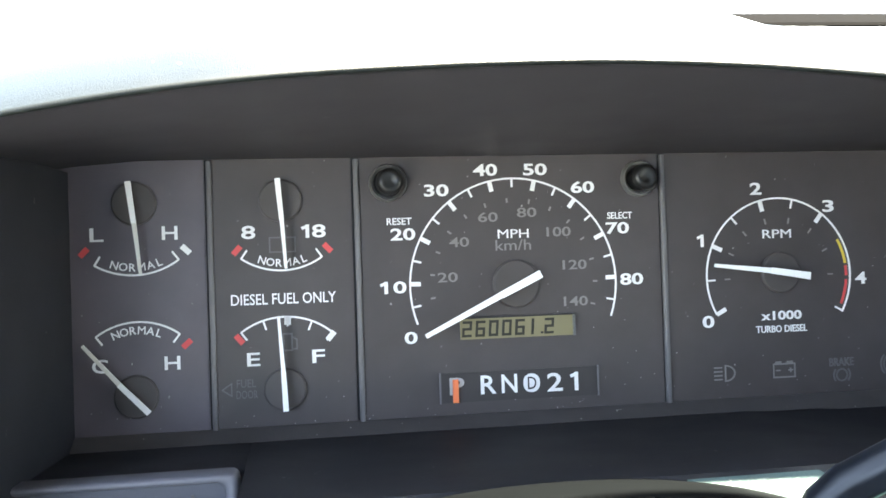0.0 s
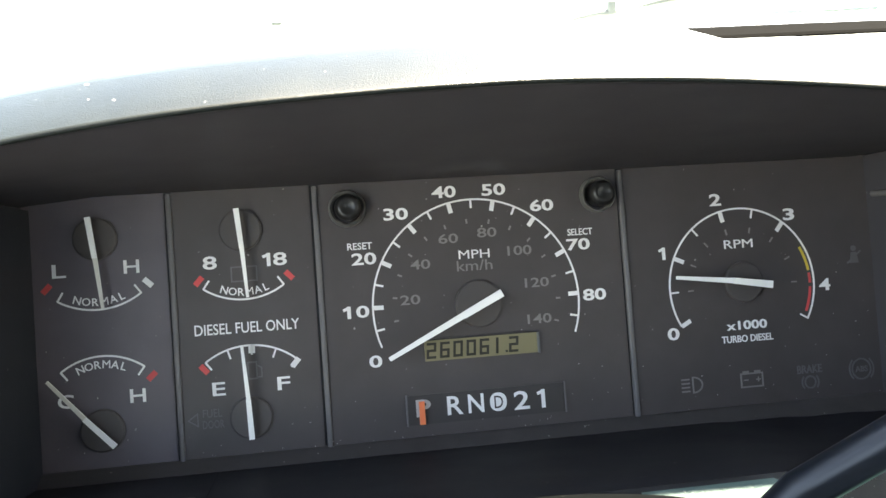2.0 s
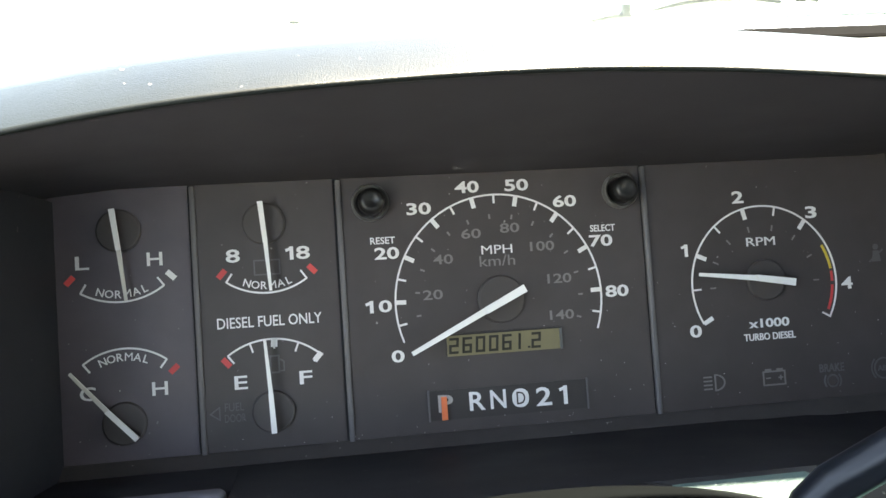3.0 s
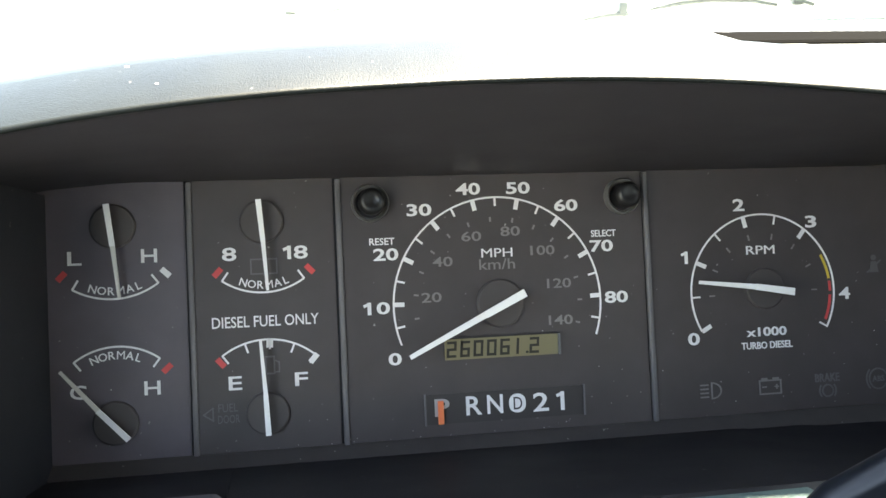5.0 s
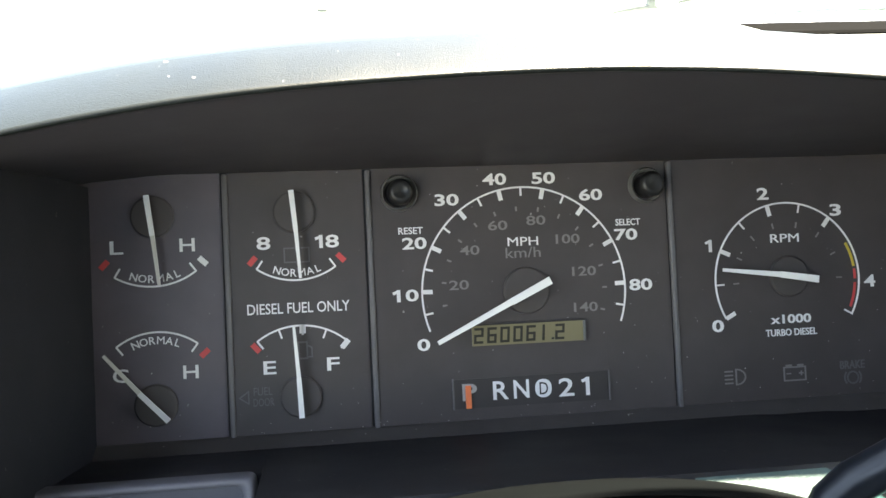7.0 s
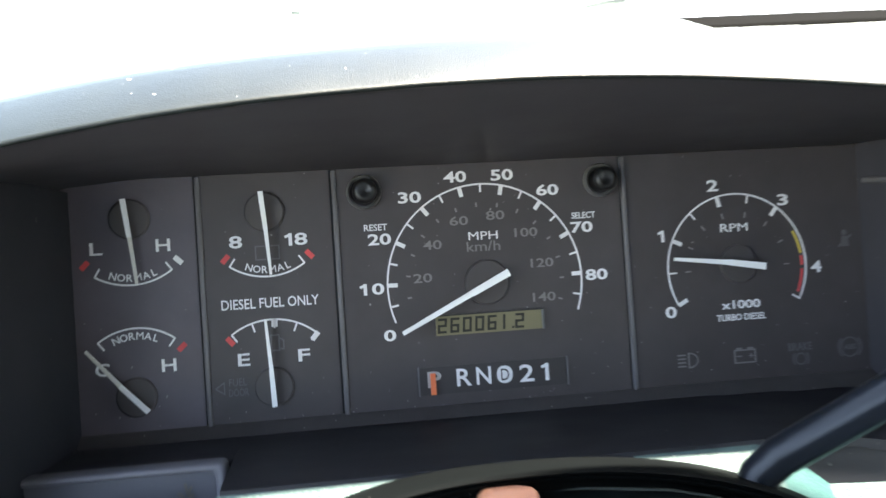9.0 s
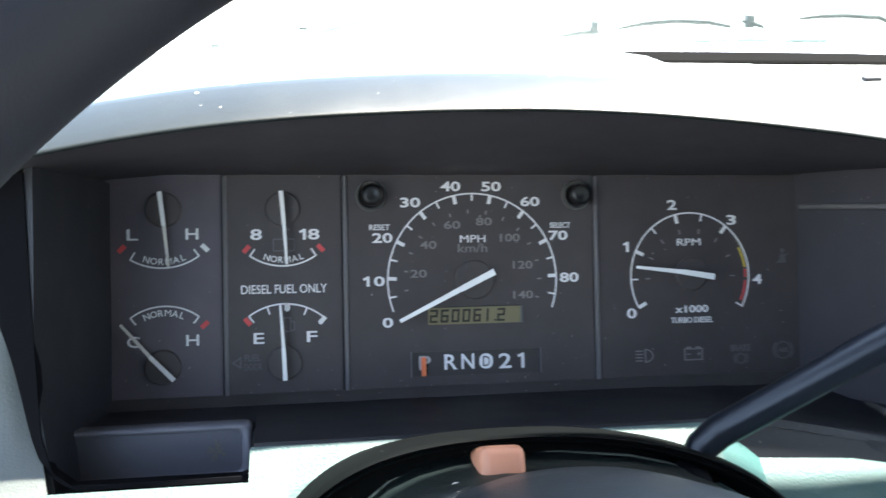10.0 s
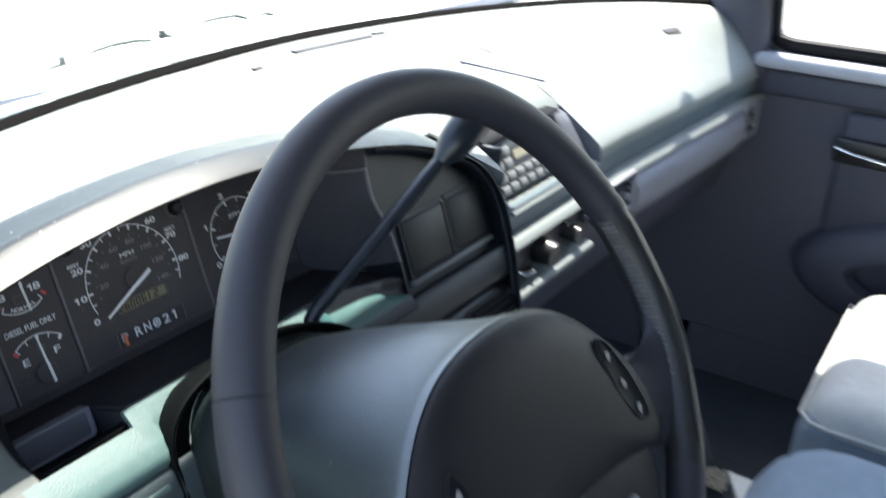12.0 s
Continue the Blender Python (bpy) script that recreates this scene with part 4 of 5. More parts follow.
part("scale_arc", arc(*TC, 0.0314, 0.0321, 208.3, -29.5), WHITE, TACHP)
for v in (0, 0.5, 1, 1.5, 2, 2.5, 3):
    major = v == int(v)
    part("tick", bar(*TC, rpm(v), 0.0272 if major else 0.0280, 0.0316, 0.0017 if major else 0.0007), WHITE, TACHP)
part("tick", bar(*TC, -29.5, 0.0280, 0.0321, 0.0007), WHITE, TACHP)
for v in (0.5, 1, 1.5, 2, 2.5, 3, 3.5, 4):
    part("tick", bar(*TC, rpm(v), 0.0216, 0.0240, 0.0006), GREY, TACHP)
part("yellow_band", arc(*TC, 0.0294, 0.0304, 28.0, 8.0, n=12), YELLOW, TACHP)
part("red_band", arc(*TC, 0.0294, 0.0304, 6.0, -2.0, n=8), RED, TACHP)
part("red_band", arc(*TC, 0.0294, 0.0304, -5.0, -25.0, n=12), RED, TACHP)
for v, x, z in ((0, 0.0796, -0.0186), (1, 0.0777, 0.0143), (2, 0.1022, 0.0350), (3, 0.1342, 0.0272), (4, 0.1478, -0.0031)):
    if v == 1:
        figure_one(x, z, 0.0050, 0.0013, TACHP)
    else:
        word(str(v), x, z, 0.0050, 0.0050, WHITE, TACHP, name="number", bold=0.022)
word("RPM", 0.1108, 0.0163, 0.0035, 0.0126, WHITE, TACHP, bold=0.0)
word("x1000", 0.1116, -0.0172, 0.0037, 0.0178, WHITE, TACHP, bold=0.02)
word("TURBO DIESEL", 0.1115, -0.0227, 0.0029, 0.0226, WHITE, TACHP)
gauge_needle((0.1113, 0.0004), (0.0795, 0.0043), (0.1195, -0.0012), TACHP, 0.0080, 0.0013, 0.0029, y=-0.0085)
# unlit symbols
part("headlamp_symbol", stroke([(0.0862 + 0.0040 * math.cos(radians(a)), -0.0398 + 0.0031 * math.sin(radians(a))) for a in range(-90, 91, 15)] + [(0.0862, -0.0367), (0.0862, -0.0429)], 0.0006), GREY, TACHP)
for k in range(4):
    part("beam", stroke([(0.0815, -0.0374 - 0.0016 * k), (0.0845, -0.0374 - 0.0016 * k)], 0.0006), GREY, TACHP)
part("battery_symbol", stroke([(0.1072, -0.0372), (0.1166, -0.0372), (0.1166, -0.0426), (0.1072, -0.0426), (0.1072, -0.0372)], 0.0006), GREY, TACHP)
part("battery_symbol", stroke([(0.1085, -0.0366), (0.1102, -0.0366)], 0.0010), GREY, TACHP)
part("battery_symbol", stroke([(0.1136, -0.0366), (0.1153, -0.0366)], 0.0010), GREY, TACHP)
part("battery_symbol", stroke([(0.1085, -0.0398), (0.1100, -0.0398)], 0.0005), GREY, TACHP)
part("battery_symbol", stroke([(0.1140, -0.0398), (0.1155, -0.0398)], 0.0005), GREY, TACHP)
part("battery_symbol", stroke([(0.11475, -0.0391), (0.11475, -0.0405)], 0.0005), GREY, TACHP)
word("BRAKE", 0.1377, -0.0376, 0.0034, 0.0110, GHOST, TACHP)
part("brake_symbol", stroke([(0.1377 + 0.0024 * math.cos(radians(a)), -0.0430 + 0.0024 * math.sin(radians(a))) for a in range(0, 361, 20)], 0.0006), GHOST, TACHP)
for s in (-1, 1):
    part("brake_symbol", arc(0.1377, -0.0430, 0.0034, 0.0040, 90 - s * 90 - 40, 90 - s * 90 + 40, n=8), GHOST, TACHP)
part("abs_symbol", stroke([(0.1612 + 0.0042 * math.cos(radians(a)), -0.0395 + 0.0042 * math.sin(radians(a))) for a in range(0, 361, 15)], 0.0006), GHOST, TACHP)
for s in (-1, 1):
    part("abs_symbol", arc(0.1612, -0.0395, 0.0052, 0.0058, 90 - s * 90 - 45, 90 - s * 90 + 45, n=8), GHOST, TACHP)
word("ABS", 0.1612, -0.0395, 0.0024, 0.0056, GHOST, TACHP)
part("seat_belt_symbol", plate(disc(0.1622, 0.0112, 0.0012, 14), -INK, 0.0), GHOST, TACHP)
part("seat_belt_symbol", plate([(0.1602, 0.0050), (0.1642, 0.0050), (0.1634, 0.0096), (0.1610, 0.0096)], -INK, 0.0), GHOST, TACHP)
part("seat_belt_symbol", stroke([(0.1592, 0.0052), (0.1652, 0.0098)], 0.0006), GHOST, TACHP)


def small_gauge(panel, cx, cz, r, a0, a1, n_ticks, tick_in):
    """Short white arc with end strokes and inner ticks."""
    part("scale_arc", arc(cx, cz, r - 0.0005, r + 0.0002, a0, a1, n=20), WHITE, panel)
    for k in range(n_ticks):
        a = a0 + (a1 - a0) * k / (n_ticks - 1)
        part("tick", bar(cx, cz, a, r - tick_in, r, 0.0007), WHITE, panel)


def patch(panel, cx, cz, x, z, mat, w=0.0021, l=0.0040):
    a = math.degrees(math.atan2(z - cz, x - cx))
    d = math.hypot(x - cx, z - cz)
    part("range_mark", bar(cx, cz, a, d - l / 2, d + l / 2, w), mat, panel)


OC, VC, KC, GC = (-0.1429, 0.0346), (-0.0896, 0.0340), (-0.1422, -0.0335), (-0.0893, -0.0364)
small_gauge(OILP, *OC, 0.0267, -121.4, -53.3, 2, 0.0040)
small_gauge(VOLTP, *VC, 0.0261, -125.3, -55.0, 2, 0.0040)
small_gauge(OILP, *KC, 0.0246, 127.1, 52.8, 2, 0.0040)
small_gauge(VOLTP, *GC, 0.0272, 126.5, 48.5, 5, 0.0038)
part("tick", bar(*GC, 87.5, 0.0240, 0.0272, 0.0024), WHITE, VOLTP)
patch(OILP, *OC, -0.1603, 0.0168, RED); patch(OILP, *OC, -0.1244, 0.0169, WHITE)
patch(VOLTP, *VC, -0.1061, 0.0160, RED); patch(VOLTP, *VC, -0.0725, 0.0161, RED)
patch(OILP, *KC, -0.1249, -0.0178, RED); patch(VOLTP, *GC, -0.1060, -0.0171, RED); patch(VOLTP, *GC, -0.0722, -0.0172, WHITE)
for ch, x, z, panel in (("L", -0.1557, 0.0231, OILP), ("H", -0.1300, 0.0232, OILP), ("C", -0.1557, -0.0247, OILP), ("H", -0.1303, -0.0246, OILP), ("E", -0.1011, -0.0248, VOLTP), ("F", -0.0771, -0.0247, VOLTP)):
    word(ch, x, z, 0.0050, 0.0056 if ch in "HC" else 0.0048, WHITE, panel, bold=0.012)
word("8", -0.1017, 0.0226, 0.0050, 0.0052, WHITE, VOLTP, bold=0.018, name="number")
figure_one(-0.0803, 0.0225, 0.0050, 0.0014, VOLTP)
word("8", -0.0756, 0.0225, 0.0050, 0.0052, WHITE, VOLTP, bold=0.018, name="number")
word_on_arc("NORMAL", *OC, 0.0237, -87.5, 7.8, 0.0029, WHITE, OILP, below=True)
word_on_arc("NORMAL", *VC, 0.0231, -89.0, 7.8, 0.0029, WHITE, VOLTP, below=True)
word_on_arc("NORMAL", *KC, 0.0214, 90.5, 8.4, 0.0029, WHITE, OILP)
word("DIESEL FUEL ONLY", -0.0893, -0.0025, 0.0041, 0.0388, WHITE, VOLTP, bold=0.008)
word("FUEL", -0.1040, -0.0336, 0.0030, 0.0070, GHOST, VOLTP, bold=0.0)
word("DOOR", -0.1038, -0.0377, 0.0030, 0.0078, GHOST, VOLTP, bold=0.0)
part("arrow_symbol", stroke([(-0.1128, -0.0357), (-0.1094, -0.0334), (-0.1094, -0.0380), (-0.1128, -0.0357)], 0.0005), GHOST, VOLTP)
part("pump_symbol", stroke([(-0.0900, -0.0158), (-0.0868, -0.0158), (-0.0868, -0.0220), (-0.0900, -0.0220), (-0.0900, -0.0158)], 0.0006), GHOST, VOLTP)
part("pump_symbol", stroke([(-0.0868, -0.0170), (-0.0850, -0.0180), (-0.0850, -0.0215), (-0.0862, -0.0215)], 0.0005), GHOST, VOLTP)
part("battery_symbol", stroke([(-0.0940, 0.0204), (-0.0846, 0.0204), (-0.0846, 0.0150), (-0.0940, 0.0150), (-0.0940, 0.0204)], 0.0005), GHOST, VOLTP)
gauge_needle((-0.1423, 0.0342), (-0.1397, 0.0083), (-0.1432, 0.0418), OILP, 0.0076, 0.0010, 0.0020, y=-0.0065, dim=NEEDLE_DIM)
gauge_needle((-0.0897, 0.0342), (-0.0881, 0.0087), (-0.0904, 0.0420), VOLTP, 0.0076, 0.0010, 0.0020, y=-0.0065)
gauge_needle((-0.1432, -0.0363), (-0.1604, -0.0165), (-0.1378, -0.0416), OILP, 0.0075, 0.0010, 0.0020, y=-0.0065, dim=NEEDLE_DIM)
gauge_needle((-0.0898, -0.0364), (-0.0914, -0.0092), (-0.0896, -0.0436), VOLTP, 0.0075, 0.0010, 0.0020, y=-0.0065)

# blank dimmer plate at the lower left of the bezel
dim_rings = [[(x, y, z) for x, z in round_rect(-0.1752 + i, -0.1032 - i * 1.5, -0.0735 + i, -0.0525 - i, 0.003)] for y, i in ((-0.054, 0.0), (-0.0620, 0.0), (-0.0634, 0.0006), (-0.0637, 0.0013), (-0.0630, 0.0024), (-0.0612, 0.0028))]
dp = part("switch_plate", smooth(plate(round_rect(-0.1724, -0.1072, -0.0709, -0.0551, 0.003), -0.0620, -0.056), False), PLATE, cluster, "dark blank switch plate with a faint symbol")
part("plate_frame", smooth(loft(dim_rings)), PLATE_RIM, dp, "rounded grey frame of the switch plate")
for k in range(8):
    part("symbol_ray", bar(-0.1172 + 0.0004 * (k % 3), -0.0627, 45 * k + 10 + 7 * (k % 2), 0.0006, 0.0029 + 0.0008 * (k % 3), 0.0009, y=-0.0622), FAINT, dp)

# ---- switch pod right of the gauges ----
pod_front = [(x, z) for x, z in POD_LINE if x > 0.181 and z > -0.10]
pod_front = [(0.179, pod_front[0][1] + 0.001)] + [(x - 0.004, z - 0.0035) for x, z in pod_front] + [(0.337, -0.10), (0.187, -0.10)] + [(x, z) for z, x in WALL_CURVE[:1:-1]]
switch = thing("switch_panel", FACE_FRAME, "dark slate switch panel with two blank plates and an air vent", "switch panel")
part("panel", plate(pod_front, -0.1005, -0.06), POD, switch)
rim_pts = [(x + 0.0005, -0.1125, z) for x, z in POD_LINE if x > 0.17]
part("pod_rim", smooth(tube([Vector(p) for p in rim_pts], 0.0034, 10)), POD, switch, "rounded rim of the pod")
for x0, x1 in ((0.1970, 0.2635), (0.2705, 0.3275)):
    o_r, i_r = round_rect(x0 - 0.003, x1 + 0.003, -0.0815, -0.0245, 0.003), round_rect(x0, x1, -0.0785, -0.0275, 0.002)
    fr = part("plate_frame", smooth(loft([[(x, -0.100, z) for x, z in o_r], [(x, -0.1030, z) for x, z in o_r], [(x, -0.1035, z) for x, z in i_r], [(x, -0.1000, z) for x, z in i_r]]), False), POD, switch)
    part("blank_plate", smooth(box(x0 + 0.0012, x1 - 0.0012, -0.1030, -0.100, -0.0775, -0.0290, 0.001)), BLANK, fr, "blank black switch plate")
# the highlight along this trim is put into its pale grey colour
part("lower_trim", smooth(box(0.1925, 0.3300, -0.1065, -0.098, -0.0855, -0.0815, 0.0016)), BUTTON, switch, "lit trim strip under the blank plates")
part("lower_bar", smooth(loft([[(x, y, z) for x, z in round_rect(0.129 + i, 0.352 - i, -0.1265 + i, -0.0935 - i, 0.006)] for y, i in ((-0.06, 0.0), (-0.107, 0.0), (-0.111, 0.0015), (-0.1125, 0.0045))], cap=True)), POD, switch, "rounded dark bar under the switches")
part("vent_panel", smooth(box(0.130, 0.340, -0.105, -0.06, -0.186, -0.1300, 0.005)), POD, switch)
va = part("vent_frame", smooth(loft([[(x, y, z) for x, z in round_rect(0.252 + i, 0.334 - i, -0.182 + i, -0.136 - i, 0.004)] for y, i in ((-0.104, 0.0), (-0.108, 0.001), (-0.108, 0.003), (-0.1055, 0.004))])), BEZEL, switch, "black air vent frame")
part("cavity", box(0.255, 0.331, -0.1056, -0.1050, -0.179, -0.139), GLOSS, va)
for k in range(5):
    bm = box(0.256, 0.330, -0.006, 0.006, -0.0009, 0.0009)
    bmesh.ops.transform(bm, verts=bm.verts, matrix=Matrix.Translation((0, -0.1095, -0.143 - 0.0075 * k)) @ pose(0, 0, 0, -25, 0, 0))
    part("slat", bm, RUBBER, va)
part("thumb_knob", smooth(box(0.286, 0.298, -0.120, -0.108, -0.165, -0.158, 0.002)), BEZEL, va)

# ---- steering column ----
TILT_WHEEL = 32.25
WHEEL = Matrix.Translation(FACE_FRAME @ Vector((0.0003, -0.3191, -0.0884))) @ pose(0, 0, -0, 0, 0, -1.57) @ Matrix(((1, 0, 0, 0), (0, math.sin(radians(TILT_WHEEL)), -math.cos(radians(TILT_WHEEL)), 0), (0, math.cos(radians(TILT_WHEEL)), math.sin(radians(TILT_WHEEL)), 0), (0, 0, 0, 1)))
column = thing("steering_column", WHEEL, "dark navy plastic steering column shroud", "steering column")


def section(z, half_w, top, bottom, cx=0.0, n=36, power=2.6):
    """A rounded-box section of the column."""
    out = []
    cy, hy = (top + bottom) / 2, (top - bottom) / 2
    for k in range(n):
        a = 2 * math.pi * k / n
        c, s = math.cos(a), math.sin(a)
        out.append((cx + half_w * math.copysign(abs(c) ** (2 / power), c), cy + hy * math.copysign(abs(s) ** (2 / power), s), z))
    return out


def shroud_section(z, half_w, top):
    """The shroud's rounded section, turned a little about the column."""
    c, s = math.cos(radians(-4)), math.sin(radians(-4))
    return [(-0.006 + x * c - y * s, x * s + y * c, z) for x, y, z in section(z, half_w, top, -0.078, power=3.0)]


shroud = loft([shroud_section(-0.206, 0.078, 0.0680), shroud_section(-0.1995, 0.0815, 0.0712), shroud_section(-0.1975, 0.0822, 0.0716), shroud_section(-0.1945, 0.0822, 0.0714), shroud_section(-0.188, 0.0818, 0.0680), shroud_section(-0.168, 0.0805, 0.0625), shroud_section(-0.162, 0.0770, 0.0600)], cap=True)
part("shroud", smooth(shroud), COLUMN, column, "dark navy column shroud")
part("shroud_edge", smooth(tube([(x, y + 0.0001, z) for x, y, z in shroud_section(-0.1980, 0.0820, 0.0714)][2:17], 0.0009, 6)), EDGE_LIT_DUST, column, "dusty edge of the shroud with sunlight put into its pale colour")
def boot_outline(k, kz, drop=0.22):
    """A lopsided arch, steep towards the door and long towards the lever, on straight sides."""
    up = []
    for q in range(49):
        a = math.pi * q / 48
        w, p = (0.115, 2.0) if q < 24 else (0.087, 2.6)
        c, h = math.cos(a), math.sin(a)
        up.append((-0.012 + w * k * math.copysign(abs(c) ** (2 / p), c), -0.105 + 0.0552 * kz * h ** (2 / p)))
    return up + [(-0.012 - 0.087 * k, -0.15), (-0.096, -drop), (0.098, -drop), (-0.012 + 0.115 * k, -0.15)]


boot = loft([[to_world(x, y, z) for x, z in boot_outline(k, kz)] for y, k, kz in ((-0.0975, 1.02, 0.935), (-0.0990, 1.025, 0.943), (-0.104, 1.015, 0.948), (-0.110, 1.0, 0.953), (-0.1160, 0.985, 0.957), (-0.1195, 0.975, 0.957), (-0.1205, 0.962, 0.946), (-0.1200, 0.952, 0.937), (-0.1190, 0.945, 0.930), (-0.1200, 0.936, 0.922), (-0.1195, 0.922, 0.908), (-0.1160, 0.91, 0.896), (-0.1110, 0.895, 0.88), (-0.1110, 0.40, 0.40))])
collar = part("collar", smooth(boot), COLLAR, column, "black arched collar where the column meets the dash")
collar.matrix_world = Matrix.Identity(4)
part("hazard_button", smooth(box(-0.0345, -0.0190, 0.054, 0.0744, -0.1970, -0.1750, 0.0034, 3)), HAZARD, column, "faded orange hazard light button")

lever = thing("gear_lever", Matrix.Identity(4), "steel blue column gear lever with a thick grip", "gear lever")
L0, L1 = FACE_FRAME @ Vector((0.046, -0.108, -0.073)), FACE_FRAME @ Vector((0.1865, -0.1742, 0.0242))
dirn = (L1 - L0).normalized()
arm_path = [(0.0530, -0.1110, -0.0745), (0.0560, -0.1080, -0.0685), (0.0600, -0.1085, -0.0625), (0.0660, -0.1115, -0.0565), (0.0730, -0.1152, -0.0518), (0.0950, -0.1266, -0.0371), (0.1300, -0.1448, -0.0136), (0.1600, -0.1604, 0.0065)]
pts = [FACE_FRAME @ Vector(p) for p in arm_path] + [L1 - dirn * 0.004]
pts_base = pts[0]
arm_low = pts[1]
part("arm", smooth(tube(pts, [0.0056, 0.0058, 0.0060] + [0.0062] * 4 + [0.0060, 0.0058], 14)), LEVER, lever)
g0 = (L1 - L0).length
pts, rad = [], []
for s, r in ((-0.006, 0.0060), (0.0, 0.0085), (0.006, 0.0115), (0.014, 0.0145), (0.026, 0.0158), (0.046, 0.0160), (0.056, 0.0145), (0.062, 0.0100), (0.064, 0.004)):
    pts.append(L0 + dirn * (g0 + s))
    rad.append(r)
part("grip", smooth(tube(pts, rad, 20)), LEVER, lever, "thick blue-grey plastic grip")
part("base_boot", smooth(tube([pts_base, pts_base.lerp(arm_low, 0.5), arm_low], [0.010, 0.008, 0.0056], 14)), RUBBER, lever)

# ---- steering wheel ----
wheel = thing("steering_wheel", WHEEL, "black leather-wrapped steering wheel with laced stitching", "steering wheel")
RW, RT = 0.1842, 0.0136


def ring_arc(a0, a1, radius, n=40, m=16, z=0.0):
    rings = []
    for k in range(n + 1):
        a = radians(a0 + (a1 - a0) * k / n)
        c, s = math.cos(a), math.sin(a)
        rings.append([((RW + radius * math.cos(q)) * c, (RW + radius * math.cos(q)) * s, z + radius * math.sin(q)) for q in (2 * math.pi * j / m for j in range(m))])
    return loft(rings, cap=True)


part("rim", smooth(ring_arc(20.5, 154.6, RT, 90, 24)), LEATHER, wheel, "smooth black leather upper rim")
part("rim", smooth(ring_arc(154.8, 318.0, RT, 110, 24)), LEATHER, wheel, "smooth black leather lower rim")
part("rim", smooth(ring_arc(318.0, 380.0, RT * 1.005, 60, 24)), LEATHER_WORN, wheel, "worn leather rim with lacing")
part("rim_joint", smooth(ring_arc(18.5, 21.0, RT * 1.05, 6, 24)), LEATHER, wheel)
part("rim_joint", smooth(ring_arc(154.55, 154.85, RT * 0.98, 3, 24)), RUBBER, wheel)
for q, a1 in ((64, 17), (98, 16)):
    line = [((RW + RT * 1.01 * math.cos(radians(q + 8 * math.sin(k * 0.35)))) * math.cos(radians(a)), (RW + RT * 1.01 * math.cos(radians(q + 8 * math.sin(k * 0.35)))) * math.sin(radians(a)), RT * 1.01 * math.sin(radians(q))) for k, a in enumerate(np.linspace(a1, -38, 28))]
    part("wrap_edge", smooth(tube(line, 0.0009, 6)), LEATHER_WORN, wheel)
st = bmesh.new()
for k in range(30):
    a = radians(18 - k * 1.35)
    c, s = math.cos(a), math.sin(a)
    a2 = a + 0.016
    q0, q1 = radians(150), radians(190)
    p = Vector(((RW + RT * 1.03 * math.cos(q0)) * c, (RW + RT * 1.03 * math.cos(q0)) * s, RT * 1.03 * math.sin(q0)))
    q = Vector(((RW + RT * 1.03 * math.cos(q1)) * math.cos(a2), (RW + RT * 1.03 * math.cos(q1)) * math.sin(a2), RT * 1.03 * math.sin(q1)))
    tube([p, (p + q) / 2 * 0.996, q], [0.0005 + 0.0004 * ((k * 7) % 5) / 4, 0.0009 + 0.0005 * ((k * 3) % 4) / 3, 0.0006], 5, st)
tagged(part("stitching", smooth(st), LACING, wheel, "coarse lacing along the inner rim"), kind="stuff")


def pad_outline(k=1.0, dy=0.0):
    half = [(0.0, 0.042), (0.030, 0.0405), (0.058, 0.033), (0.083, 0.018), (0.104, -0.003), (0.124, -0.028), (0.136, -0.055), (0.139, -0.085), (0.133, -0.101), (0.118, -0.0955), (0.0865, -0.0865), (0.049, -0.080), (0.0, -0.076)]
    full = half + [(-x, y) for x, y in half[-2:0:-1]]
    p = dense(full + [full[0]], 72)[:-1]
    return [(x * k, (y + 0.025) * k - 0.025 + dy) for x, y in p]


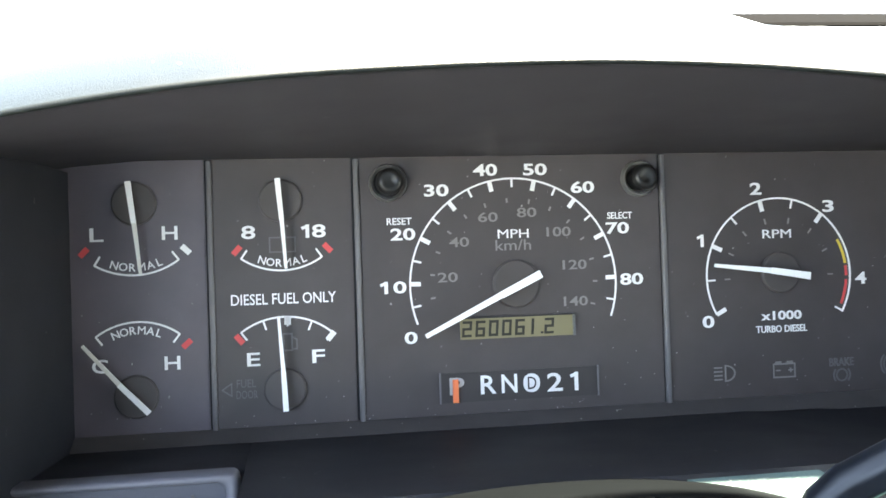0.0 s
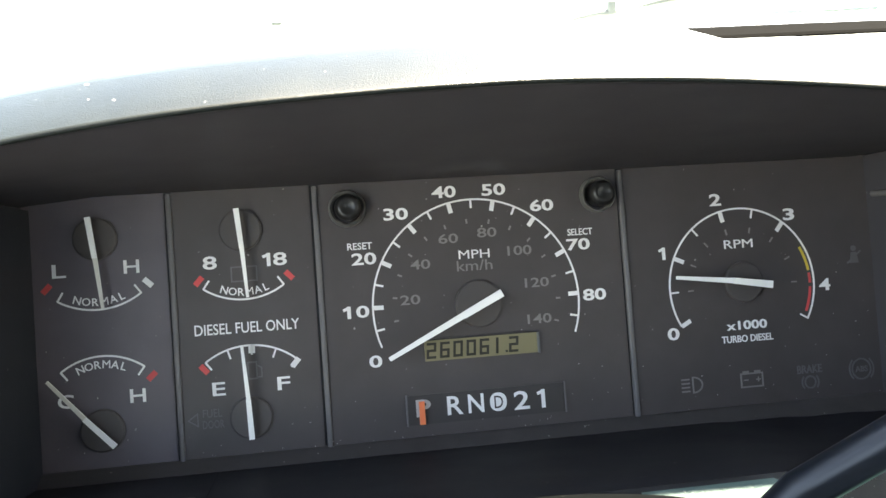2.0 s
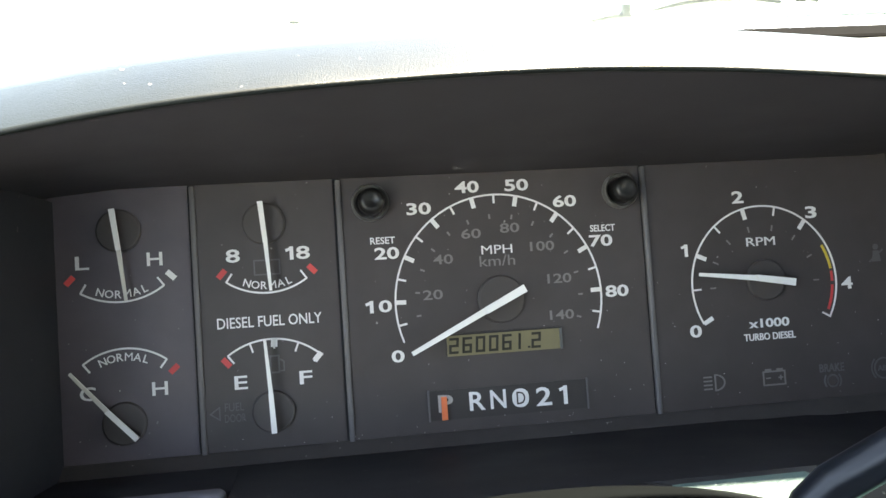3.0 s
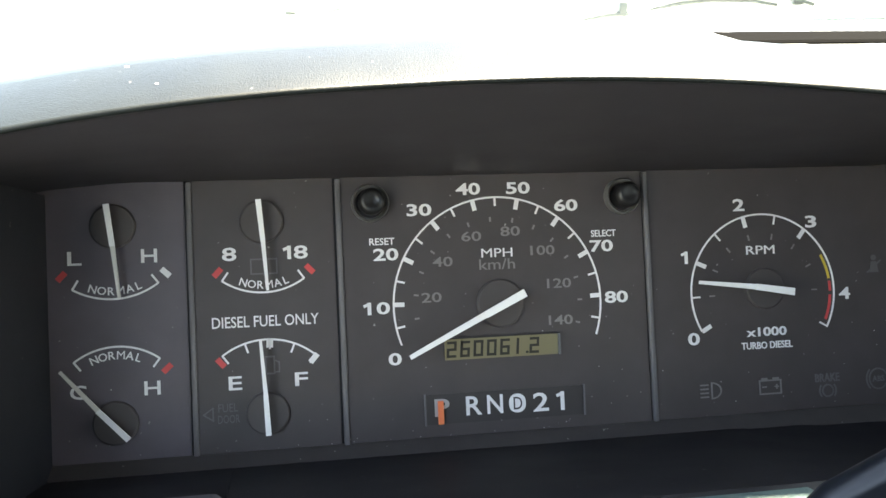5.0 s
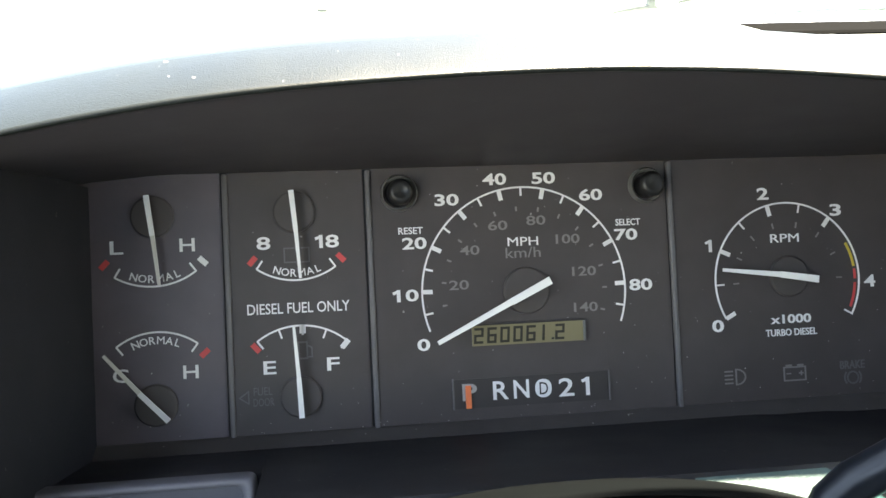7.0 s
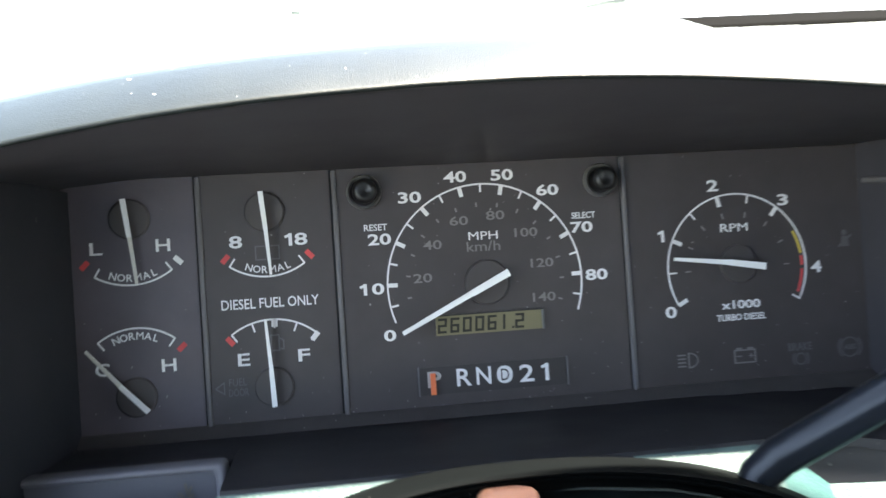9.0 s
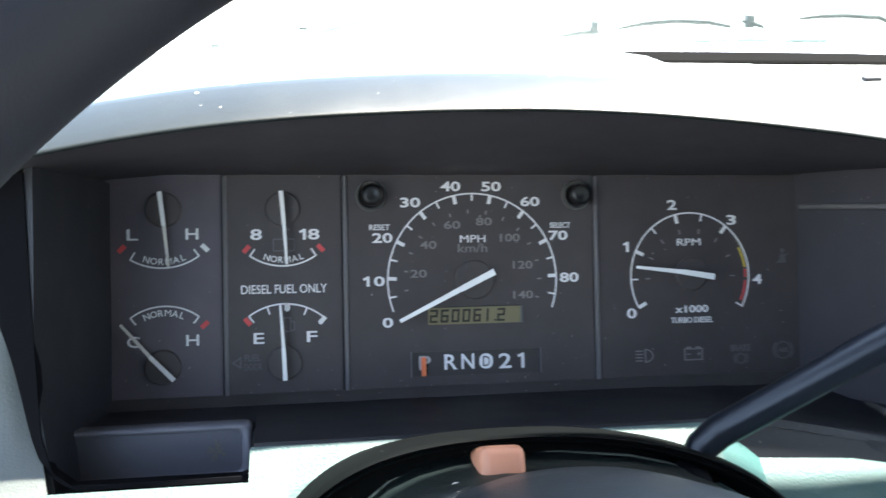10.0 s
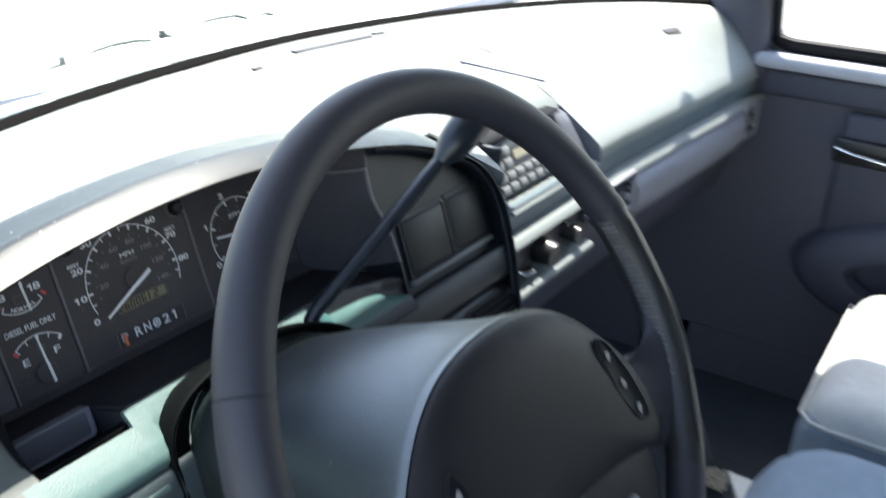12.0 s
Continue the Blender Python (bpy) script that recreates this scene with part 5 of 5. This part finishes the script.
pad = part("airbag_pad", smooth(loft([[(x, y, z) for x, y in pad_outline(k)] for k, z in ((0.90, -0.020), (0.985, -0.017), (1.0, -0.012), (1.0, -0.008), (0.985, -0.003), (0.95, 0.0015), (0.85, 0.0065), (0.6, 0.011), (0.3, 0.0125), (0.05, 0.0128))], cap=True)), AIRBAG, wheel, "black moulded airbag pad")
for sx in (1, -1):
    strip = [(0.084, -0.003), (0.091, -0.010), (0.102, -0.035), (0.108, -0.063), (0.104, -0.071), (0.0895, -0.0625), (0.081, -0.043), (0.077, -0.012)]
    sp = [(sx * x, y) for x, y in dense(strip + [strip[0]], 48)[:-1]]
    bt = part("button_strip", smooth(loft([[((x - sx * 0.092) * k + sx * 0.092, (y + 0.037) * k2 - 0.037, z) for x, y in sp] for k, k2, z in ((1.0, 1.0, -0.002), (1.0, 1.0, 0.0098), (0.90, 0.97, 0.0112), (0.80, 0.94, 0.0102))], cap=True)), RUBBER, wheel, "cruise control button strip")
    for x0, y0, sl in ((0.0855, -0.016, 0.4), (0.0905, -0.038, -0.5), (0.0965, -0.058, 0.6)):
        bm = loft([[(sx * (x0 + r * math.cos(q)), y0 + (r * 1.5 + 0.0010 * math.cos(3 * q)) * math.sin(q) + sl * r * math.cos(q), z) for q in (2 * math.pi * j / 12 for j in range(12))] for r, z in ((0.0017, 0.0105), (0.0017, 0.0117), (0.0012, 0.0120))], cap=True)
        part("mark", bm, GREY, bt)
    spoke = loft([[(sx * x, yc + h * math.cos(q), z + t * math.sin(q)) for q in (2 * math.pi * j / 16 for j in range(16))] for x, yc, h, z, t in ((0.095, -0.062, 0.034, -0.016, 0.012), (0.125, -0.068, 0.034, -0.013, 0.011), (0.145, -0.073, 0.036, -0.009, 0.010), (0.157, -0.076, 0.041, -0.005, 0.010), (0.165, -0.077, 0.050, -0.002, 0.010), (0.171, -0.076, 0.063, 0.0, 0.009))], cap=True)
    part("spoke", smooth(spoke), LEATHER, wheel)
def polar(outline, n=96):
    """Radii of an outline round the wheel's axis, at n even angles."""
    p = np.array([q[:2] for q in outline]) - np.array((0.0, -0.012))
    a = np.arctan2(p[:, 1], p[:, 0])
    order = np.argsort(a)
    return np.interp(np.linspace(-math.pi, math.pi, n, endpoint=False), a[order], np.hypot(*p.T)[order], period=2 * math.pi)


back_r, front_r = polar(section(0.0, 0.0815, 0.0664, -0.0785, cx=-0.006, n=96, power=2.2)), polar(pad_outline(1.006))
cover_rings = []
for z, w, k in ((-0.1620, 0.0, 0.93), (-0.1668, 0.0, 0.985), (-0.1655, 0.0, 1.0), (-0.150, 0.05, 1.0), (-0.130, 0.14, 1.0), (-0.110, 0.26, 1.0), (-0.090, 0.40, 1.0), (-0.070, 0.56, 1.0), (-0.052, 0.72, 1.0), (-0.036, 0.87, 1.0), (-0.022, 0.97, 1.0), (-0.012, 1.0, 1.0), (-0.0055, 1.0, 1.0), (-0.0040, 1.0, 0.992), (-0.0045, 1.0, 0.96)):
    r = (back_r * (1 - w) + front_r * w) * k
    cover_rings.append([(r[j] * math.cos(a), -0.012 + r[j] * math.sin(a), z) for j, a in enumerate(np.linspace(-math.pi, math.pi, 96, endpoint=False))])
part("hub_cover", smooth(loft(cover_rings, cap=True)), SHROUD, wheel, "dark navy cover behind the airbag pad")

lower = dense([(-0.118, -0.085), (-0.10, -0.135), (-0.06, -0.172), (0.06, -0.172), (0.10, -0.135), (0.118, -0.085), (0.06, -0.068), (-0.06, -0.068), (-0.118, -0.085)], 60)[:-1]
part("lower_cover", smooth(loft([[(x * k, (y + 0.12) * k - 0.12, z) for x, y in lower] for k, z in ((0.98, -0.04), (1.0, -0.02), (1.0, -0.008), (0.97, -0.003), (0.9, 0.0), (0.5, 0.002))], cap=True)), AIRBAG, wheel)
for sx in (1, -1):
    part("cover_stud", smooth(loft([[(sx * 0.059 + r * math.cos(q), -0.110 + r * math.sin(q), z) for q in (2 * math.pi * j / 20 for j in range(20))] for r, z in ((0.009, -0.002), (0.009, 0.003), (0.007, 0.0045), (0.002, 0.005))], cap=True)), BUTTON, wheel, "pale round stud")

# ---- seats ----
def cushion(name, x0, x1, y0, y1, z0, z1, r, mat, label, parent):
    bm = box(x0, x1, y0, y1, z0, z1, r, 5)
    return part(name, smooth(bm), mat, parent, label)


seat = thing("passenger_seat", Matrix.Identity(4), "pale blue-grey cloth passenger seat in sunlight", "car seat")
cushion("seat_cushion", 0.685, 1.11, -0.95, -0.402, 0.20, 0.338, 0.050, SEAT_TOP, "cloth seat cushion with sunlight put into its pale colour", seat)
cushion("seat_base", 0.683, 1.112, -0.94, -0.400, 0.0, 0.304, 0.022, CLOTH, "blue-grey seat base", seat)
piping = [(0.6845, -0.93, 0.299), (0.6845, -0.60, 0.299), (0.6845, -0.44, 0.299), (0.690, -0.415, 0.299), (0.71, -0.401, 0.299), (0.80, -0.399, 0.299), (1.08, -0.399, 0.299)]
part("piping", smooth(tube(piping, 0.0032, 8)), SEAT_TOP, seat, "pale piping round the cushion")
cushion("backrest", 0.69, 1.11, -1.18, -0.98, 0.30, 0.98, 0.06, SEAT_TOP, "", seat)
centre = thing("centre_seat", Matrix.Identity(4), "blue-grey cloth centre seat section", "car seat")
cushion("seat_cushion", 0.24, 0.512, -0.95, -0.398, 0.0, 0.425, 0.085, CLOTH, "", centre)
cushion("backrest", 0.24, 0.565, -1.18, -0.98, 0.36, 0.95, 0.06, CLOTH, "", centre)
driver = thing("driver_seat", Matrix.Identity(4), "blue-grey cloth driver's seat", "car seat")
cushion("seat_cushion", -0.36, 0.20, -1.0, -0.62, 0.0, 0.40, 0.06, CLOTH, "", driver)
cushion("backrest", -0.36, 0.20, -1.25, -1.05, 0.36, 1.02, 0.06, CLOTH, "", driver)

pap = bmesh.new()
bmesh.ops.create_grid(pap, x_segments=14, y_segments=10, size=0.5)
for v in pap.verts:
    n1, n2 = noise.noise(v.co * 5.0), noise.noise(v.co * 9.0 + Vector((3, 1, 7)))
    v.co = Vector((v.co.x * 0.055 + 0.008 * n2, v.co.y * 0.040 + 0.006 * n1, 0.010 * abs(n1) + 0.006 * abs(n2)))
bmesh.ops.solidify(pap, geom=pap.faces[:], thickness=0.0006)
litter = tagged(part("crumpled_paper", pap, PAPER), "crumpled scrap of pale paper on the carpet", "paper")
litter.location = (0.885, -0.28, 0.012)

# ---- outside the windscreen ----
bonnet = thing("truck_bonnet", Matrix.Identity(4), "white painted truck bonnet in full sun", "bonnet")
bon = [[Vector((x, y, 0.70 + dz - 0.05 * ((x - 0.4) / 0.85) ** 4)) for y, dz in ((0.42, 0.0), (0.6, 0.012), (0.9, 0.02), (1.3, 0.01), (1.55, -0.02), (1.62, -0.10))] for x in (-0.45, -0.3, 0.0, 0.4, 0.8, 1.1, 1.25)]
part("skin", smooth(sheet(bon, 0.01)), PAINT, bonnet)
cowl = thing("cowl_panel", Matrix.Identity(4), "sunlit cowl panel with louvres below the windscreen", "cowl panel")
cw = [[windscreen_line(x) + Vector((0, 0.022, -0.012)), windscreen_line(x) + Vector((0, 0.07, -0.03)), Vector((x, 0.43, 0.69))] for x in XS]
part("panel", smooth(sheet(cw, 0.004)), PAINT, cowl)
for k in range(16):
    x = -0.30 + k * 0.09
    f = windscreen_line(x)
    part("louvre", box(x, x + 0.06, f.y + 0.075, f.y + 0.083, 0.705, 0.712, 0.001), COWL, cowl)
wip = thing("windscreen_wiper", Matrix.Identity(4), "grey windscreen wiper resting along the foot of the glass", "wiper", "wipers")
for run in (((0.122, 0.741), (0.140, 0.7445), (0.153, 0.7450)), ((0.168, 0.748), (0.190, 0.753), (0.212, 0.7555), (0.240, 0.7555), (0.261, 0.7525)), ((0.269, 0.757), (0.278, 0.756), (0.289, 0.753)), ((0.318, 0.7605), (0.340, 0.7635), (0.358, 0.7645), (0.388, 0.7640), (0.407, 0.7580)), ((0.420, 0.7595), (0.438, 0.7605), (0.453, 0.7570))):
    part("claw", smooth(tube([Vector((x, 0.274, z)) for x, z in run], [0.0012] + [0.0026] * (len(run) - 2) + [0.0018], 8)), WIPER, wip)
part("clip", smooth(box(0.146, 0.152, 0.272, 0.278, 0.744, 0.753, 0.001)), WIPER, wip)
part("clip", smooth(box(0.272, 0.280, 0.272, 0.278, 0.752, 0.762, 0.001)), WIPER, wip)
part("blade", smooth(tube([Vector((x, 0.272, z)) for x, z in ((0.055, 0.722), (0.111, 0.731), (0.194, 0.7375), (0.270, 0.7425), (0.345, 0.7440))], 0.0016, 8)), COWL, wip, "pale rubber wiper blade")
part("blade_end", smooth(tube([Vector(p) for p in ((-0.135, 0.195, 0.7330), (-0.126, 0.195, 0.7345), (-0.095, 0.193, 0.7365), (-0.075, 0.192, 0.7410), (-0.062, 0.191, 0.7465), (-0.045, 0.190, 0.7515), (-0.030, 0.190, 0.7560))], [0.0008, 0.0008, 0.0006, 0.0012, 0.0022, 0.0018, 0.0005], 8)), COWL, wip, "grey-green tapered end of the blade")
part("clip", smooth(box(-0.130, -0.124, 0.193, 0.197, 0.7335, 0.7372, 0.001)), WIPER, wip)
part("clip", smooth(box(-0.076, -0.070, 0.193, 0.197, 0.7465, 0.7490, 0.001)), WIPER, wip)
wip = thing("windscreen_wiper", Matrix.Identity(4), "thin pale windscreen wiper arm beyond the glass", "wiper", "wipers")
part("arm", smooth(tube([Vector((0.60, 0.268, 0.752)), Vector((0.72, 0.262, 0.764)), Vector((0.88, 0.235, 0.785))], [0.0015, 0.0030, 0.0020], 8)), COWL, wip)
part("arm_tip", smooth(tube([Vector((0.93, 0.232, 0.772)), Vector((1.06, 0.205, 0.785))], 0.0016, 8)), WIPER, wip)

# loose dust flakes on the gauge panels, most along their foot
rng = random.Random(11)
flakes = bmesh.new()
for k in range(110):
    x = rng.uniform(-0.166, 0.169)
    z = -0.0495 + 0.095 * rng.random() ** 2.2
    r = rng.uniform(0.00010, 0.00022) * (1.5 if rng.random() < 0.12 else 1.0)
    a0, n = rng.uniform(0, 6.28), rng.choice((4, 5, 6))
    ring = [(r * rng.uniform(0.6, 1.2) * math.cos(a0 + 2 * math.pi * j / n), r * rng.uniform(0.6, 1.2) * math.sin(a0 + 2 * math.pi * j / n)) for j in range(n)]
    loft([[FACE_FRAME @ Vector((x + u, y, z + w)) for u, w in ring] for y in (-0.00002, -0.00012)], cap=True, bm=flakes)
tagged(part("dust", flakes, DUST_FLAKE), "pale loose dust flakes on the black gauge panels", "dust", kind="stuff")
